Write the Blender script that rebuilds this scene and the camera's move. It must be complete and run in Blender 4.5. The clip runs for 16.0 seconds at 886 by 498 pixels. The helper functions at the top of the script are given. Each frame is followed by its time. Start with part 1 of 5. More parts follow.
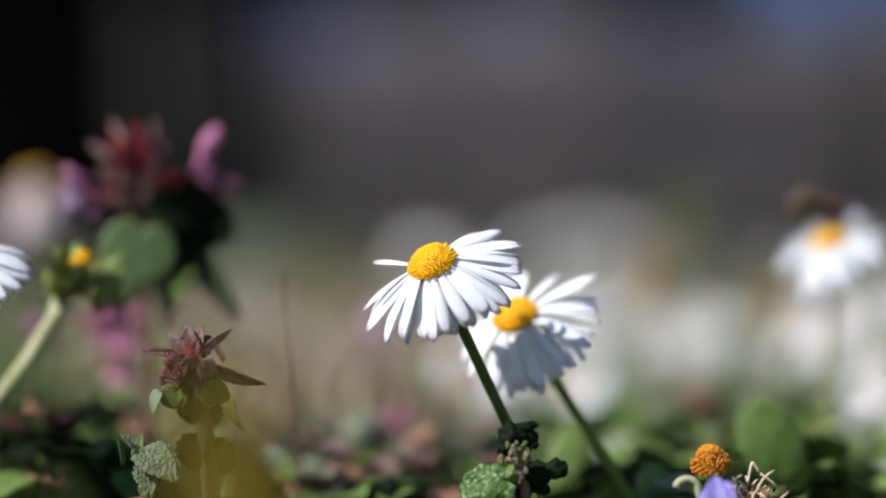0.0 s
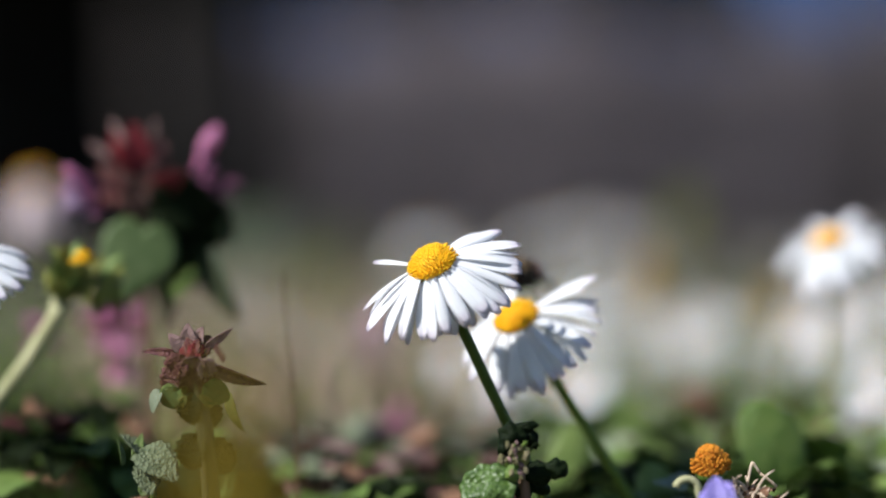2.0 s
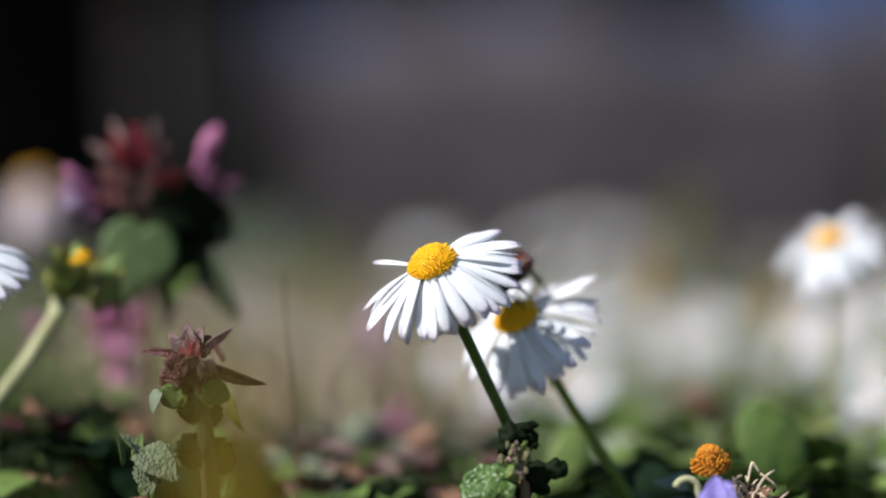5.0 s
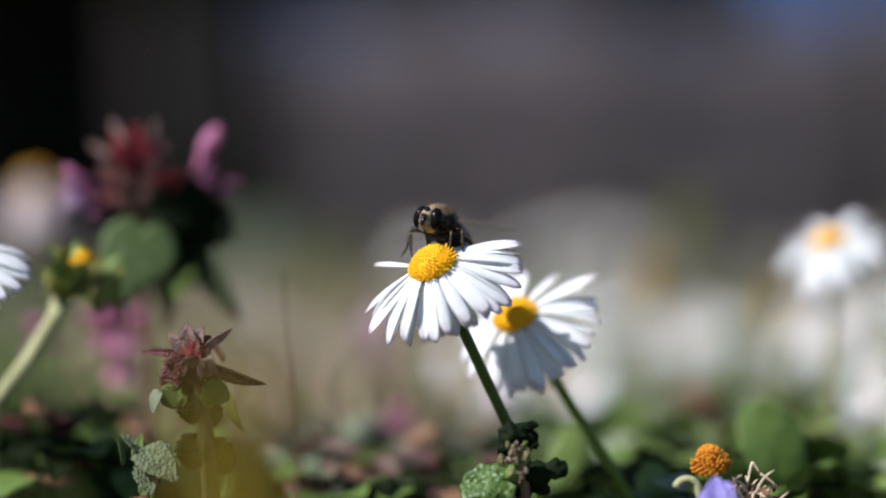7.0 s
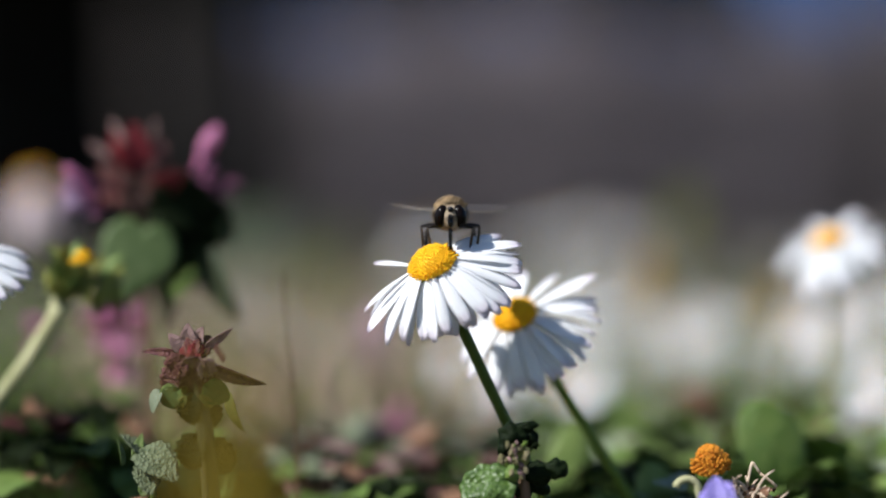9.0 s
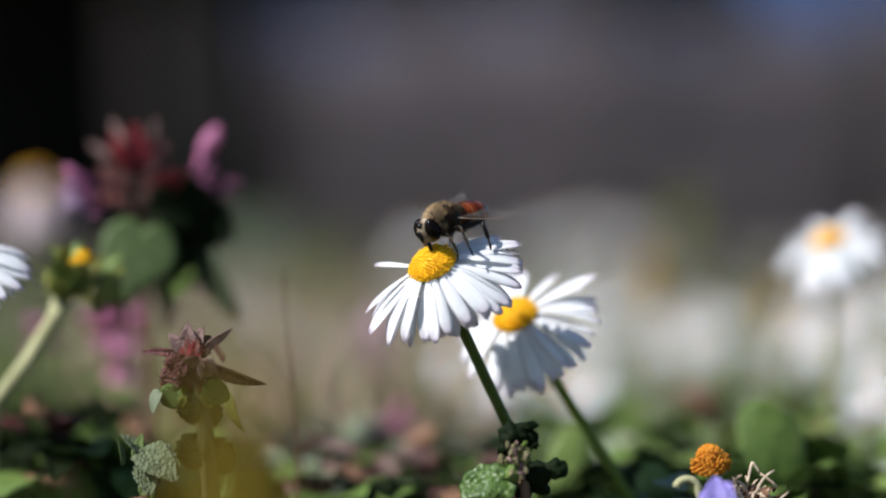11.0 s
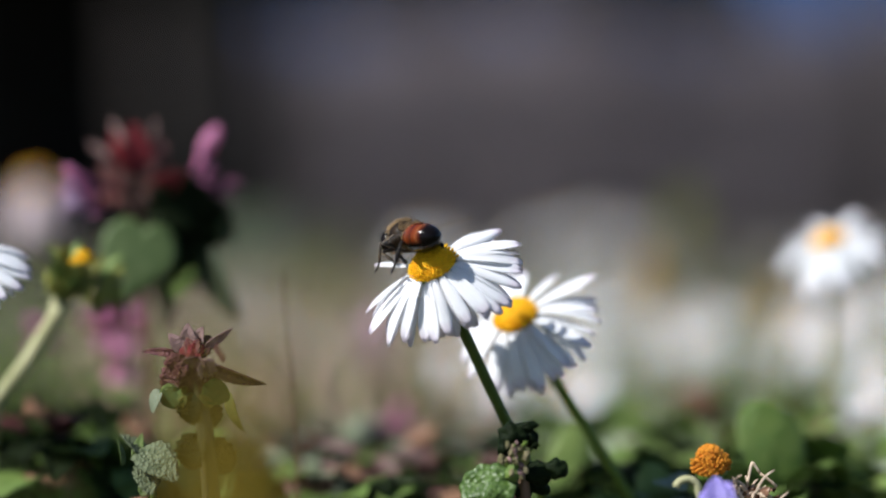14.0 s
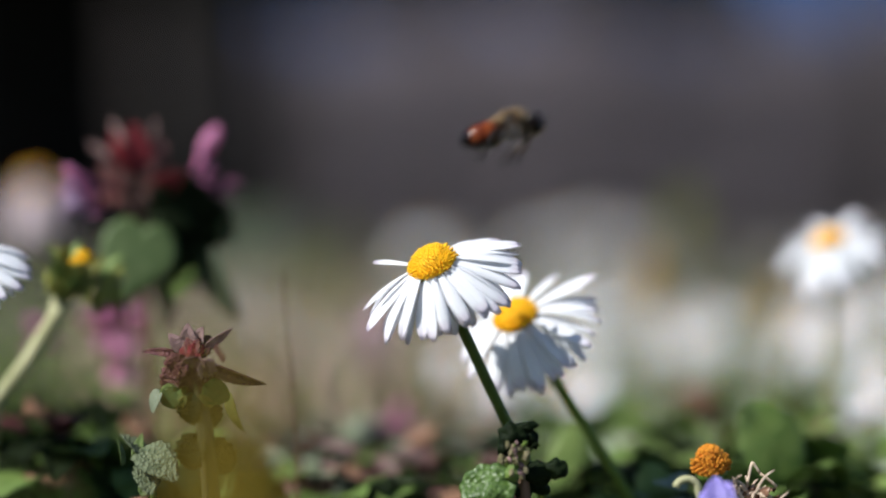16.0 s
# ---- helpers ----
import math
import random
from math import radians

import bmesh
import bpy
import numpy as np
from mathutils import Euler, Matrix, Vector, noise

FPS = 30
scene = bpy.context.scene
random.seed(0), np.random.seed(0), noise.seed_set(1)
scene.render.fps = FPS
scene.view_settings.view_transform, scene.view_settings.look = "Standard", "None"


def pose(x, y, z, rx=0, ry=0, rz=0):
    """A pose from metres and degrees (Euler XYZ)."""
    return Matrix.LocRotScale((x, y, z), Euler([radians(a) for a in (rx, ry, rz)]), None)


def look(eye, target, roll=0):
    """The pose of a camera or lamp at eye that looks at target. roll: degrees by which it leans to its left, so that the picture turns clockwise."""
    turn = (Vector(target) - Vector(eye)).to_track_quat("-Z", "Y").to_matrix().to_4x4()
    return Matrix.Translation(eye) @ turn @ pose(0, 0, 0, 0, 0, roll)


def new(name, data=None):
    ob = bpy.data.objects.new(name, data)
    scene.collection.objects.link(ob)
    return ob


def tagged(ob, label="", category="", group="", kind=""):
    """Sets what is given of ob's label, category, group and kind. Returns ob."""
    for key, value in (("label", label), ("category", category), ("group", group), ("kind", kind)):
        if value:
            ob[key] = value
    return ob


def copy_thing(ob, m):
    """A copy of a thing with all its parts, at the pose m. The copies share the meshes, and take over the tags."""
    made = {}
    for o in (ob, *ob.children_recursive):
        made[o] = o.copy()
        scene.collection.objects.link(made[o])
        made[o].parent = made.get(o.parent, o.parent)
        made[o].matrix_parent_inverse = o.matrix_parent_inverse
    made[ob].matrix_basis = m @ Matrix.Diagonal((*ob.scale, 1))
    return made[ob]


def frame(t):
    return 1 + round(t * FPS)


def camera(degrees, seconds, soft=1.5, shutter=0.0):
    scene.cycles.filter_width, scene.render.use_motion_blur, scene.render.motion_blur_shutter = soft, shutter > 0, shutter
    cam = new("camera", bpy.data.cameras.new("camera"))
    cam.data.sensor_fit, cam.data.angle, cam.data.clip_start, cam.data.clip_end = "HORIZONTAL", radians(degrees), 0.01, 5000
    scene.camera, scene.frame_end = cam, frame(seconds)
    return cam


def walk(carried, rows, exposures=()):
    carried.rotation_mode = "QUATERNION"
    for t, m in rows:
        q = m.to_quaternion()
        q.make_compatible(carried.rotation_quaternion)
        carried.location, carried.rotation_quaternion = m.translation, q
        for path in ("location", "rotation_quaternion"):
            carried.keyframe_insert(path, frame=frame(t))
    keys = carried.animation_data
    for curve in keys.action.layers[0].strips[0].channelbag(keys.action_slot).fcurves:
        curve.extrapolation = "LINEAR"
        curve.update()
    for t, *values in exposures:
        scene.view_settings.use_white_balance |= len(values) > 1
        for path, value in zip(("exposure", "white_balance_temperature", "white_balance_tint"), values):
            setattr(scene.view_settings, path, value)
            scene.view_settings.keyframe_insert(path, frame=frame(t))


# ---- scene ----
# ---------------------------------------------------------------- camera
H = 0.060                      # height of the lens over the ground
FOCAL = 784 / math.tan(radians(12.0))
FOCUS = 0.320
cam = camera(24.0, 16.0, soft=2.1, shutter=0.5)
cam.data.dof.use_dof = True
cam.data.dof.focus_distance = FOCUS
cam.data.dof.aperture_fstop = 3.9
walk(cam, [(0.0, look((0, 0, H), (0, 1, H))), (16.0, look((0, 0, H), (0, 1, H)))],
     exposures=[(0.0, 0.60, 6050, 10), (16.0, 0.60, 6050, 10)])


def spot(u, v, d):
    """The place d metres ahead of the lens, u to the right and v below in units of the frame."""
    return Vector(((u - 784) / FOCAL * d, d, H - (v - 441) / FOCAL * d))


# ---------------------------------------------------------------- light
SUN_FROM = Vector((-0.79, -0.37, 0.92)).normalized()
world = bpy.data.worlds.new("sky")
scene.world = world
world.use_nodes = True
wn = world.node_tree
sky = wn.nodes.new("ShaderNodeTexSky")
sky.sky_type = "NISHITA"
sky.sun_disc = False
sky.sun_elevation = math.asin(SUN_FROM.z)
sky.sun_rotation = math.atan2(SUN_FROM.x, SUN_FROM.y)
sky.dust_density = 0.3
sky.ozone_density = 3.0
wn.links.new(sky.outputs[0], wn.nodes["Background"].inputs[0])
wn.nodes["Background"].inputs[1].default_value = 0.070
sun_data = bpy.data.lights.new("sun", "SUN")
sun_data.energy = 5.2
sun_data.angle = radians(0.53)
sun_data.color = (1.0, 0.955, 0.875)
sun = new("sun", sun_data)
sun.matrix_basis = look(SUN_FROM * 10, (0, 0, 0))


# ---------------------------------------------------------------- materials
def nodes_of(name):
    m = bpy.data.materials.new(name)
    m.use_nodes = True
    nt = m.node_tree
    return m, nt, nt.nodes["Principled BSDF"], nt.nodes["Material Output"]


def mixrgb(nt, fac, a, b):
    n = nt.nodes.new("ShaderNodeMix")
    n.data_type = "RGBA"
    for sock, val in ((n.inputs[0], fac), (n.inputs[6], a), (n.inputs[7], b)):
        if hasattr(val, "links"):
            nt.links.new(val, sock)
        else:
            sock.default_value = (*val, 1) if isinstance(val, tuple) else val
    return n.outputs[2]


def noise_tex(nt, scale, detail=4.0, coord="Object", rough=0.6, stretch=None):
    tc = nt.nodes.new("ShaderNodeTexCoord")
    src = tc.outputs[coord]
    if stretch:
        mp = nt.nodes.new("ShaderNodeMapping")
        mp.inputs["Scale"].default_value = stretch
        nt.links.new(src, mp.inputs[0])
        src = mp.outputs[0]
    n = nt.nodes.new("ShaderNodeTexNoise")
    n.inputs["Scale"].default_value = scale
    n.inputs["Detail"].default_value = detail
    n.inputs["Roughness"].default_value = rough
    nt.links.new(src, n.inputs["Vector"])
    return n.outputs["Fac"]


def ramp(nt, src, a, b):
    r = nt.nodes.new("ShaderNodeMapRange")
    r.inputs[1].default_value, r.inputs[2].default_value = a, b
    nt.links.new(src, r.inputs[0])
    return r.outputs[0]


def bump(nt, bsdf, height, strength, dist):
    b = nt.nodes.new("ShaderNodeBump")
    b.inputs["Strength"].default_value = strength
    b.inputs["Distance"].default_value = dist
    nt.links.new(height, b.inputs["Height"])
    nt.links.new(b.outputs[0], bsdf.inputs["Normal"])


def organic(name, a, b, c=None, scale=900.0, rough=0.55, bump_d=0.0002, trans=0.0, vary=0.25,
            stretch=None, spec=0.25, voro=0.0, island=False):
    """A plant surface: two colours by noise, a third in fine grain, light that shines through, a little change from piece to piece."""
    m, nt, p, out = nodes_of(name)
    n1 = noise_tex(nt, scale, 3, stretch=stretch)
    n2 = noise_tex(nt, scale * 5, 3, stretch=stretch)
    col = mixrgb(nt, ramp(nt, n1, 0.35, 0.65), a, b)
    if c:
        col = mixrgb(nt, ramp(nt, n2, 0.52, 0.75), col, c)
    hsv = nt.nodes.new("ShaderNodeHueSaturation")
    if island:
        rnd = nt.nodes.new("ShaderNodeNewGeometry").outputs["Random Per Island"]
    else:
        rnd = nt.nodes.new("ShaderNodeObjectInfo").outputs["Random"]
    mr = nt.nodes.new("ShaderNodeMapRange")
    mr.inputs[3].default_value, mr.inputs[4].default_value = 1 - vary, 1 + vary
    nt.links.new(rnd, mr.inputs[0])
    nt.links.new(mr.outputs[0], hsv.inputs["Value"])
    nt.links.new(col, hsv.inputs["Color"])
    col = hsv.outputs[0]
    nt.links.new(col, p.inputs["Base Color"])
    p.inputs["Roughness"].default_value = rough
    p.inputs["Specular IOR Level"].default_value = spec
    h = n2
    if voro:
        tc = nt.nodes.new("ShaderNodeTexCoord")
        v = nt.nodes.new("ShaderNodeTexVoronoi")
        v.inputs["Scale"].default_value = voro
        nt.links.new(tc.outputs["Object"], v.inputs["Vector"])
        h = v.outputs["Distance"]
    if bump_d:
        bump(nt, p, h, 0.8, bump_d)
    if trans:
        t = nt.nodes.new("ShaderNodeBsdfTranslucent")
        nt.links.new(col, t.inputs[0])
        mx = nt.nodes.new("ShaderNodeMixShader")
        mx.inputs[0].default_value = trans
        nt.links.new(p.outputs[0], mx.inputs[1])
        nt.links.new(t.outputs[0], mx.inputs[2])
        nt.links.new(mx.outputs[0], out.inputs[0])
    return m


def petal_material(name, tint, start, amount):
    """White ray floret, finely grooved along its length, flushed towards the tip."""
    m, nt, p, out = nodes_of(name)
    tc = nt.nodes.new("ShaderNodeTexCoord")
    sep = nt.nodes.new("ShaderNodeSeparateXYZ")
    nt.links.new(tc.outputs["Object"], sep.inputs[0])
    n1 = noise_tex(nt, 500, 2, stretch=(0.25, 1, 1))
    add = nt.nodes.new("ShaderNodeMath")
    add.operation = "MULTIPLY_ADD"
    add.inputs[1].default_value = 0.004
    nt.links.new(n1, add.inputs[0])
    nt.links.new(sep.outputs[0], add.inputs[2])
    f = ramp(nt, add.outputs[0], start + 0.002, start + 0.0045)
    mul = nt.nodes.new("ShaderNodeMath")
    mul.operation = "MULTIPLY"
    mul.inputs[1].default_value = amount
    nt.links.new(f, mul.inputs[0])
    base = mixrgb(nt, ramp(nt, n1, 0.3, 0.7), (0.85, 0.85, 0.87), (0.90, 0.90, 0.91))
    col = mixrgb(nt, mul.outputs[0], base, tint)
    nt.links.new(col, p.inputs["Base Color"])
    p.inputs["Roughness"].default_value = 0.5
    p.inputs["Specular IOR Level"].default_value = 0.25
    w = nt.nodes.new("ShaderNodeTexWave")
    w.bands_direction = "Y"
    w.inputs["Scale"].default_value = 420
    w.inputs["Distortion"].default_value = 0.6
    nt.links.new(tc.outputs["Object"], w.inputs["Vector"])
    bump(nt, p, w.outputs["Fac"], 0.5, 0.00006)
    t = nt.nodes.new("ShaderNodeBsdfTranslucent")
    nt.links.new(col, t.inputs[0])
    mx = nt.nodes.new("ShaderNodeMixShader")
    mx.inputs[0].default_value = 0.42
    nt.links.new(p.outputs[0], mx.inputs[1])
    nt.links.new(t.outputs[0], mx.inputs[2])
    nt.links.new(mx.outputs[0], out.inputs[0])
    return m


PETAL_TOP = petal_material("petal_white", (0.74, 0.68, 0.78), 0.0092, 0.04)
PETAL_UNDER = petal_material("petal_underside", (0.40, 0.19, 0.36), 0.0078, 0.40)
PETAL_FAR = organic("petal_far", (0.80, 0.79, 0.82), (0.85, 0.85, 0.86), scale=200, vary=0.06, trans=0.2, island=True)
PETAL_PINK = organic("petal_pinkish", (0.78, 0.62, 0.70), (0.82, 0.76, 0.80), scale=200, vary=0.08, trans=0.2, island=True)
DISC = organic("disc_yellow", (0.84, 0.46, 0.004), (0.90, 0.54, 0.006), (0.80, 0.38, 0.003), scale=1500, rough=0.6, vary=0.10,
               trans=0.08, island=True, bump_d=0.00005)
DISC_OLD = organic("disc_orange", (0.55, 0.17, 0.01), (0.66, 0.28, 0.015), (0.22, 0.06, 0.01), scale=1500, rough=0.7, vary=0.2,
                   trans=0.1, island=True)
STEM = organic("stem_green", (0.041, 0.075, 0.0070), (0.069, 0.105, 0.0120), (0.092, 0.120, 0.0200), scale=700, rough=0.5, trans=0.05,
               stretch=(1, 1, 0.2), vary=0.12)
# brighter copy of the stem green, sunlight put into the colour
STEM_LIT = organic("stem_green_lit", (0.092, 0.150, 0.0175), (0.138, 0.190, 0.0250), (0.166, 0.200, 0.0400), scale=700, rough=0.5, trans=0.1,
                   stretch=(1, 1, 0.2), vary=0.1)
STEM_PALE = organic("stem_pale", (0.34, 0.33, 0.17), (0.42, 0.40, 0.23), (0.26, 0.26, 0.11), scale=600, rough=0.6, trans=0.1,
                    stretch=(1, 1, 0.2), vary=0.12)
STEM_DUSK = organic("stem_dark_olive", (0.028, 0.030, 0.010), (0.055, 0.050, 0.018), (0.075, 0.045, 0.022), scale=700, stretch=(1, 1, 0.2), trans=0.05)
STEM_RED = organic("stem_reddish", (0.12, 0.06, 0.04), (0.18, 0.10, 0.06), (0.12, 0.12, 0.05), scale=700, stretch=(1, 1, 0.2), trans=0.05)
BRACT = organic("bract_green", (0.074, 0.130, 0.0150), (0.120, 0.170, 0.0250), scale=900, trans=0.12)
LEAF = organic("leaf_green", (0.073, 0.130, 0.0224), (0.117, 0.173, 0.0360), (0.156, 0.192, 0.0720), scale=350, rough=0.5, trans=0.25,
               voro=1400, bump_d=0.0004)
LEAF_PALE = organic("leaf_pale_yellowish", (0.221, 0.240, 0.0450), (0.304, 0.300, 0.0750), (0.147, 0.120, 0.0300), scale=500, rough=0.6, trans=0.3)
BUD = organic("bud_olive", (0.14, 0.13, 0.05), (0.22, 0.19, 0.10), (0.15, 0.09, 0.06), scale=1200, rough=0.6, trans=0.15)
SEED_OCHRE = organic("seed_ochre", (0.42, 0.27, 0.07), (0.52, 0.36, 0.12), (0.3, 0.17, 0.05), scale=500, rough=0.7, trans=0.2)
LEAF_PALE_GRASS = organic("grass_pale", (0.202, 0.280, 0.0600), (0.313, 0.370, 0.1000), (0.386, 0.400, 0.1300), scale=150, rough=0.5, trans=0.3, vary=0.4, island=True, bump_d=0)
LEAF_GREY = organic("leaf_grey_green", (0.08, 0.105, 0.045), (0.13, 0.155, 0.08), (0.20, 0.22, 0.13), scale=500, rough=0.6, trans=0.2,
                    voro=1600, bump_d=0.0005)
LEAF_SMOOTH = organic("leaf_smooth_green", (0.112, 0.173, 0.0360), (0.176, 0.235, 0.0640), (0.253, 0.298, 0.1200), scale=300, rough=0.45,
                      trans=0.28, vary=0.35)
# leaf green taken down to near black: deep shade put into the colour
LEAF_SHADE = organic("leaf_shade_green", (0.004, 0.007, 0.002), (0.008, 0.013, 0.004), (0.015, 0.022, 0.007), scale=350, rough=0.6,
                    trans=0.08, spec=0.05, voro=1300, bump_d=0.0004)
LEAF_WRINKLED = organic("leaf_wrinkled_green", (0.030, 0.060, 0.010), (0.060, 0.105, 0.020), (0.14, 0.19, 0.07), scale=500, rough=0.42, trans=0.15, voro=1100, bump_d=0.0005, spec=0.3)
# dark green of the curled leaves, blackened further to carry their shade
LEAF_SHADE_BLACK = organic("leaf_shade_black", (0.004, 0.008, 0.0025), (0.008, 0.014, 0.004), (0.014, 0.022, 0.007), scale=700, rough=0.5, trans=0.03, spec=0.06, bump_d=0.0002)
LEAF_RED = organic("leaf_reddish", (0.12, 0.020, 0.026), (0.17, 0.055, 0.05), (0.14, 0.11, 0.06), scale=400, rough=0.55, trans=0.2,
                   voro=1400, bump_d=0.0003)
LEAF_CRIMSON = organic("leaf_crimson", (0.20, 0.012, 0.022), (0.27, 0.03, 0.036), (0.11, 0.02, 0.02), scale=400, rough=0.5, trans=0.35, voro=1400, bump_d=0.0003)
LEAF_DUSK = organic("leaf_dark_red", (0.055, 0.016, 0.018), (0.10, 0.034, 0.032), (0.035, 0.02, 0.014), scale=400, rough=0.55, trans=0.12, voro=1400, bump_d=0.0003, spec=0.2)
LEAF_BEIGE = organic("leaf_pink_beige", (0.115, 0.055, 0.045), (0.165, 0.09, 0.072), (0.07, 0.027, 0.026), scale=500, rough=0.6, trans=0.25,
                     voro=1500, bump_d=0.00015)
PETAL_ROSE = organic("petal_rose", (0.66, 0.52, 0.53), (0.74, 0.63, 0.63), scale=200, vary=0.1, trans=0.2, island=True)
MAUVE = organic("flower_mauve", (0.16, 0.04, 0.10), (0.24, 0.08, 0.16), (0.10, 0.02, 0.05), scale=500, rough=0.6, trans=0.2, vary=0.2)
LILAC = organic("flower_lilac", (0.42, 0.30, 0.46), (0.52, 0.40, 0.54), (0.34, 0.16, 0.30), scale=500, rough=0.6, trans=0.3, vary=0.2)
LEAF_ROSY = organic("leaf_pale_rosy", (0.24, 0.14, 0.13), (0.34, 0.22, 0.20), (0.17, 0.08, 0.075), scale=500, rough=0.6, trans=0.3, voro=1500, bump_d=0.0003)
LEAF_MIST = organic("leaf_mist_green", (0.17, 0.21, 0.12), (0.26, 0.30, 0.20), (0.34, 0.36, 0.27), scale=500, rough=0.5, trans=0.25, vary=0.35)
LEAF_HEART = organic("leaf_soft_green", (0.054, 0.084, 0.024), (0.078, 0.112, 0.036), (0.10, 0.13, 0.055), scale=260, rough=0.55, trans=0.2, voro=700, bump_d=0.0003)
PINK = organic("flower_pink", (0.50, 0.15, 0.30), (0.62, 0.27, 0.43), (0.42, 0.10, 0.24), scale=500, rough=0.55, trans=0.3, vary=0.15)
PALE_PINK = organic("flower_pale_pink", (0.60, 0.40, 0.48), (0.70, 0.52, 0.58), (0.50, 0.28, 0.38), scale=500, rough=0.55, trans=0.3, vary=0.15)
VIOLET = organic("flower_violet", (0.26, 0.20, 0.62), (0.38, 0.32, 0.74), (0.55, 0.5, 0.8), scale=500, rough=0.5, trans=0.25)
DRY = organic("dry_straw", (0.55, 0.41, 0.29), (0.68, 0.55, 0.42), (0.38, 0.24, 0.15), scale=600, rough=0.7, trans=0.15, vary=0.3,
              island=True, stretch=(1, 1, 0.3))
DRY_BROWN = organic("dead_leaf_brown", (0.13, 0.065, 0.035), (0.22, 0.12, 0.07), (0.08, 0.04, 0.02), scale=300, rough=0.75, trans=0.1,
                    vary=0.35)
BLADE_YELLOW = organic("blade_yellowing", (0.34, 0.24, 0.022), (0.42, 0.30, 0.035), (0.28, 0.16, 0.02), scale=300, rough=0.5, trans=0.35)
GRASS = organic("grass_green", (0.092, 0.150, 0.0225), (0.166, 0.220, 0.0450), (0.239, 0.250, 0.0700), scale=120, rough=0.5, trans=0.25, vary=0.4,
                island=True, bump_d=0)
DULL = organic("grass_winter_brown", (0.15, 0.125, 0.10), (0.22, 0.185, 0.15), (0.12, 0.12, 0.07), scale=3, rough=0.7, trans=0.15, vary=0.4, island=True, bump_d=0)
# bark far darker than real, its black stands for deep shade
BARK_SHADE = organic("bark_shade_black", (0.0070, 0.0060, 0.0050), (0.0120, 0.0100, 0.0085), (0.0045, 0.0040, 0.0035), scale=14, rough=0.9, bump_d=0.02,
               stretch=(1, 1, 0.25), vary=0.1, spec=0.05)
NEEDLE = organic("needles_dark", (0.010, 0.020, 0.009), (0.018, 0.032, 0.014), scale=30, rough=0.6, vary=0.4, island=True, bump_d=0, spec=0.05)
TWIG = organic("twigs_grey_brown", (0.2199, 0.1940, 0.2166), (0.2949, 0.2502, 0.2636), (0.1663, 0.1430, 0.1532), scale=8, rough=0.85, vary=0.4,
               island=True, bump_d=0)
# aerial haze is mixed into this woodland colour as blue
HILL = organic("hill_haze_blue", (0.018, 0.050, 0.14), (0.03, 0.07, 0.18), (0.016, 0.04, 0.11), scale=0.05, rough=1.0, bump_d=0, vary=0.0, spec=0.0)
TRUNK = organic("bark_grey_brown", (0.022, 0.018, 0.016), (0.036, 0.029, 0.026), (0.014, 0.011, 0.010), scale=16, rough=0.9, bump_d=0.01,
                stretch=(1, 1, 0.25), vary=0.1)
THICKET = organic("thicket_shade", (0.1241, 0.1080, 0.1224), (0.1727, 0.1440, 0.1471), (0.0777, 0.0678, 0.0751), scale=1.6, rough=0.95, bump_d=0.05,
                  vary=0.0, spec=0.05)


def soil_material():
    m, nt, p, out = nodes_of("meadow_soil")
    n1 = noise_tex(nt, 9, 6)
    n2 = noise_tex(nt, 160, 6)
    n3 = noise_tex(nt, 0.8, 4)
    col = mixrgb(nt, ramp(nt, n2, 0.35, 0.65), (0.045, 0.032, 0.02), (0.10, 0.075, 0.045))
    col = mixrgb(nt, ramp(nt, n1, 0.42, 0.6), col, (0.10, 0.115, 0.05))
    col = mixrgb(nt, ramp(nt, n3, 0.4, 0.7), col, (0.085, 0.095, 0.045))
    nt.links.new(col, p.inputs["Base Color"])
    p.inputs["Roughness"].default_value = 0.95
    bump(nt, p, n2, 1.0, 0.006)
    return m


SOIL = soil_material()


def gloss(name, a, b, scale, rough, spec=0.5, coat=0.0):
    m, nt, p, out = nodes_of(name)
    n1 = noise_tex(nt, scale, 3)
    nt.links.new(mixrgb(nt, ramp(nt, n1, 0.35, 0.65), a, b), p.inputs["Base Color"])
    p.inputs["Roughness"].default_value = rough
    p.inputs["Specular IOR Level"].default_value = spec
    p.inputs["Coat Weight"].default_value = coat
    bump(nt, p, noise_tex(nt, scale * 4, 2), 0.4, 0.00003)
    return m


EYE = gloss("fly_eye", (0.003, 0.002, 0.0018), (0.007, 0.004, 0.003), 1500, 0.2, 0.09)
CHITIN = gloss("fly_black", (0.004, 0.003, 0.003), (0.008, 0.006, 0.005), 1500, 0.22, 0.3)
LEG_MAT = gloss("fly_leg", (0.004, 0.003, 0.0025), (0.010, 0.006, 0.004), 1500, 0.4, 0.18)
LEG_PALE = gloss("fly_leg_pale", (0.010, 0.006, 0.004), (0.10, 0.065, 0.035), 900, 0.5, 0.25)
VEIN = gloss("fly_wing_vein", (0.22, 0.17, 0.12), (0.34, 0.28, 0.21), 900, 0.4, 0.3)
FACE = gloss("fly_face", (0.13, 0.095, 0.065), (0.36, 0.29, 0.21), 1500, 0.8, 0.2)
FUR = organic("fly_fur", (0.060, 0.036, 0.016), (0.40, 0.275, 0.145), (0.03, 0.017, 0.008), scale=420, rough=0.7, vary=0.55, island=True, bump_d=0,
              trans=0.25)
FUR_PALE = organic("fly_fur_pale", (0.28, 0.20, 0.115), (0.46, 0.36, 0.23), scale=420, rough=0.7, vary=0.3, island=True, bump_d=0, trans=0.25)
THORAX = gloss("fly_thorax", (0.008, 0.005, 0.003), (0.024, 0.014, 0.007), 900, 0.45, 0.08)


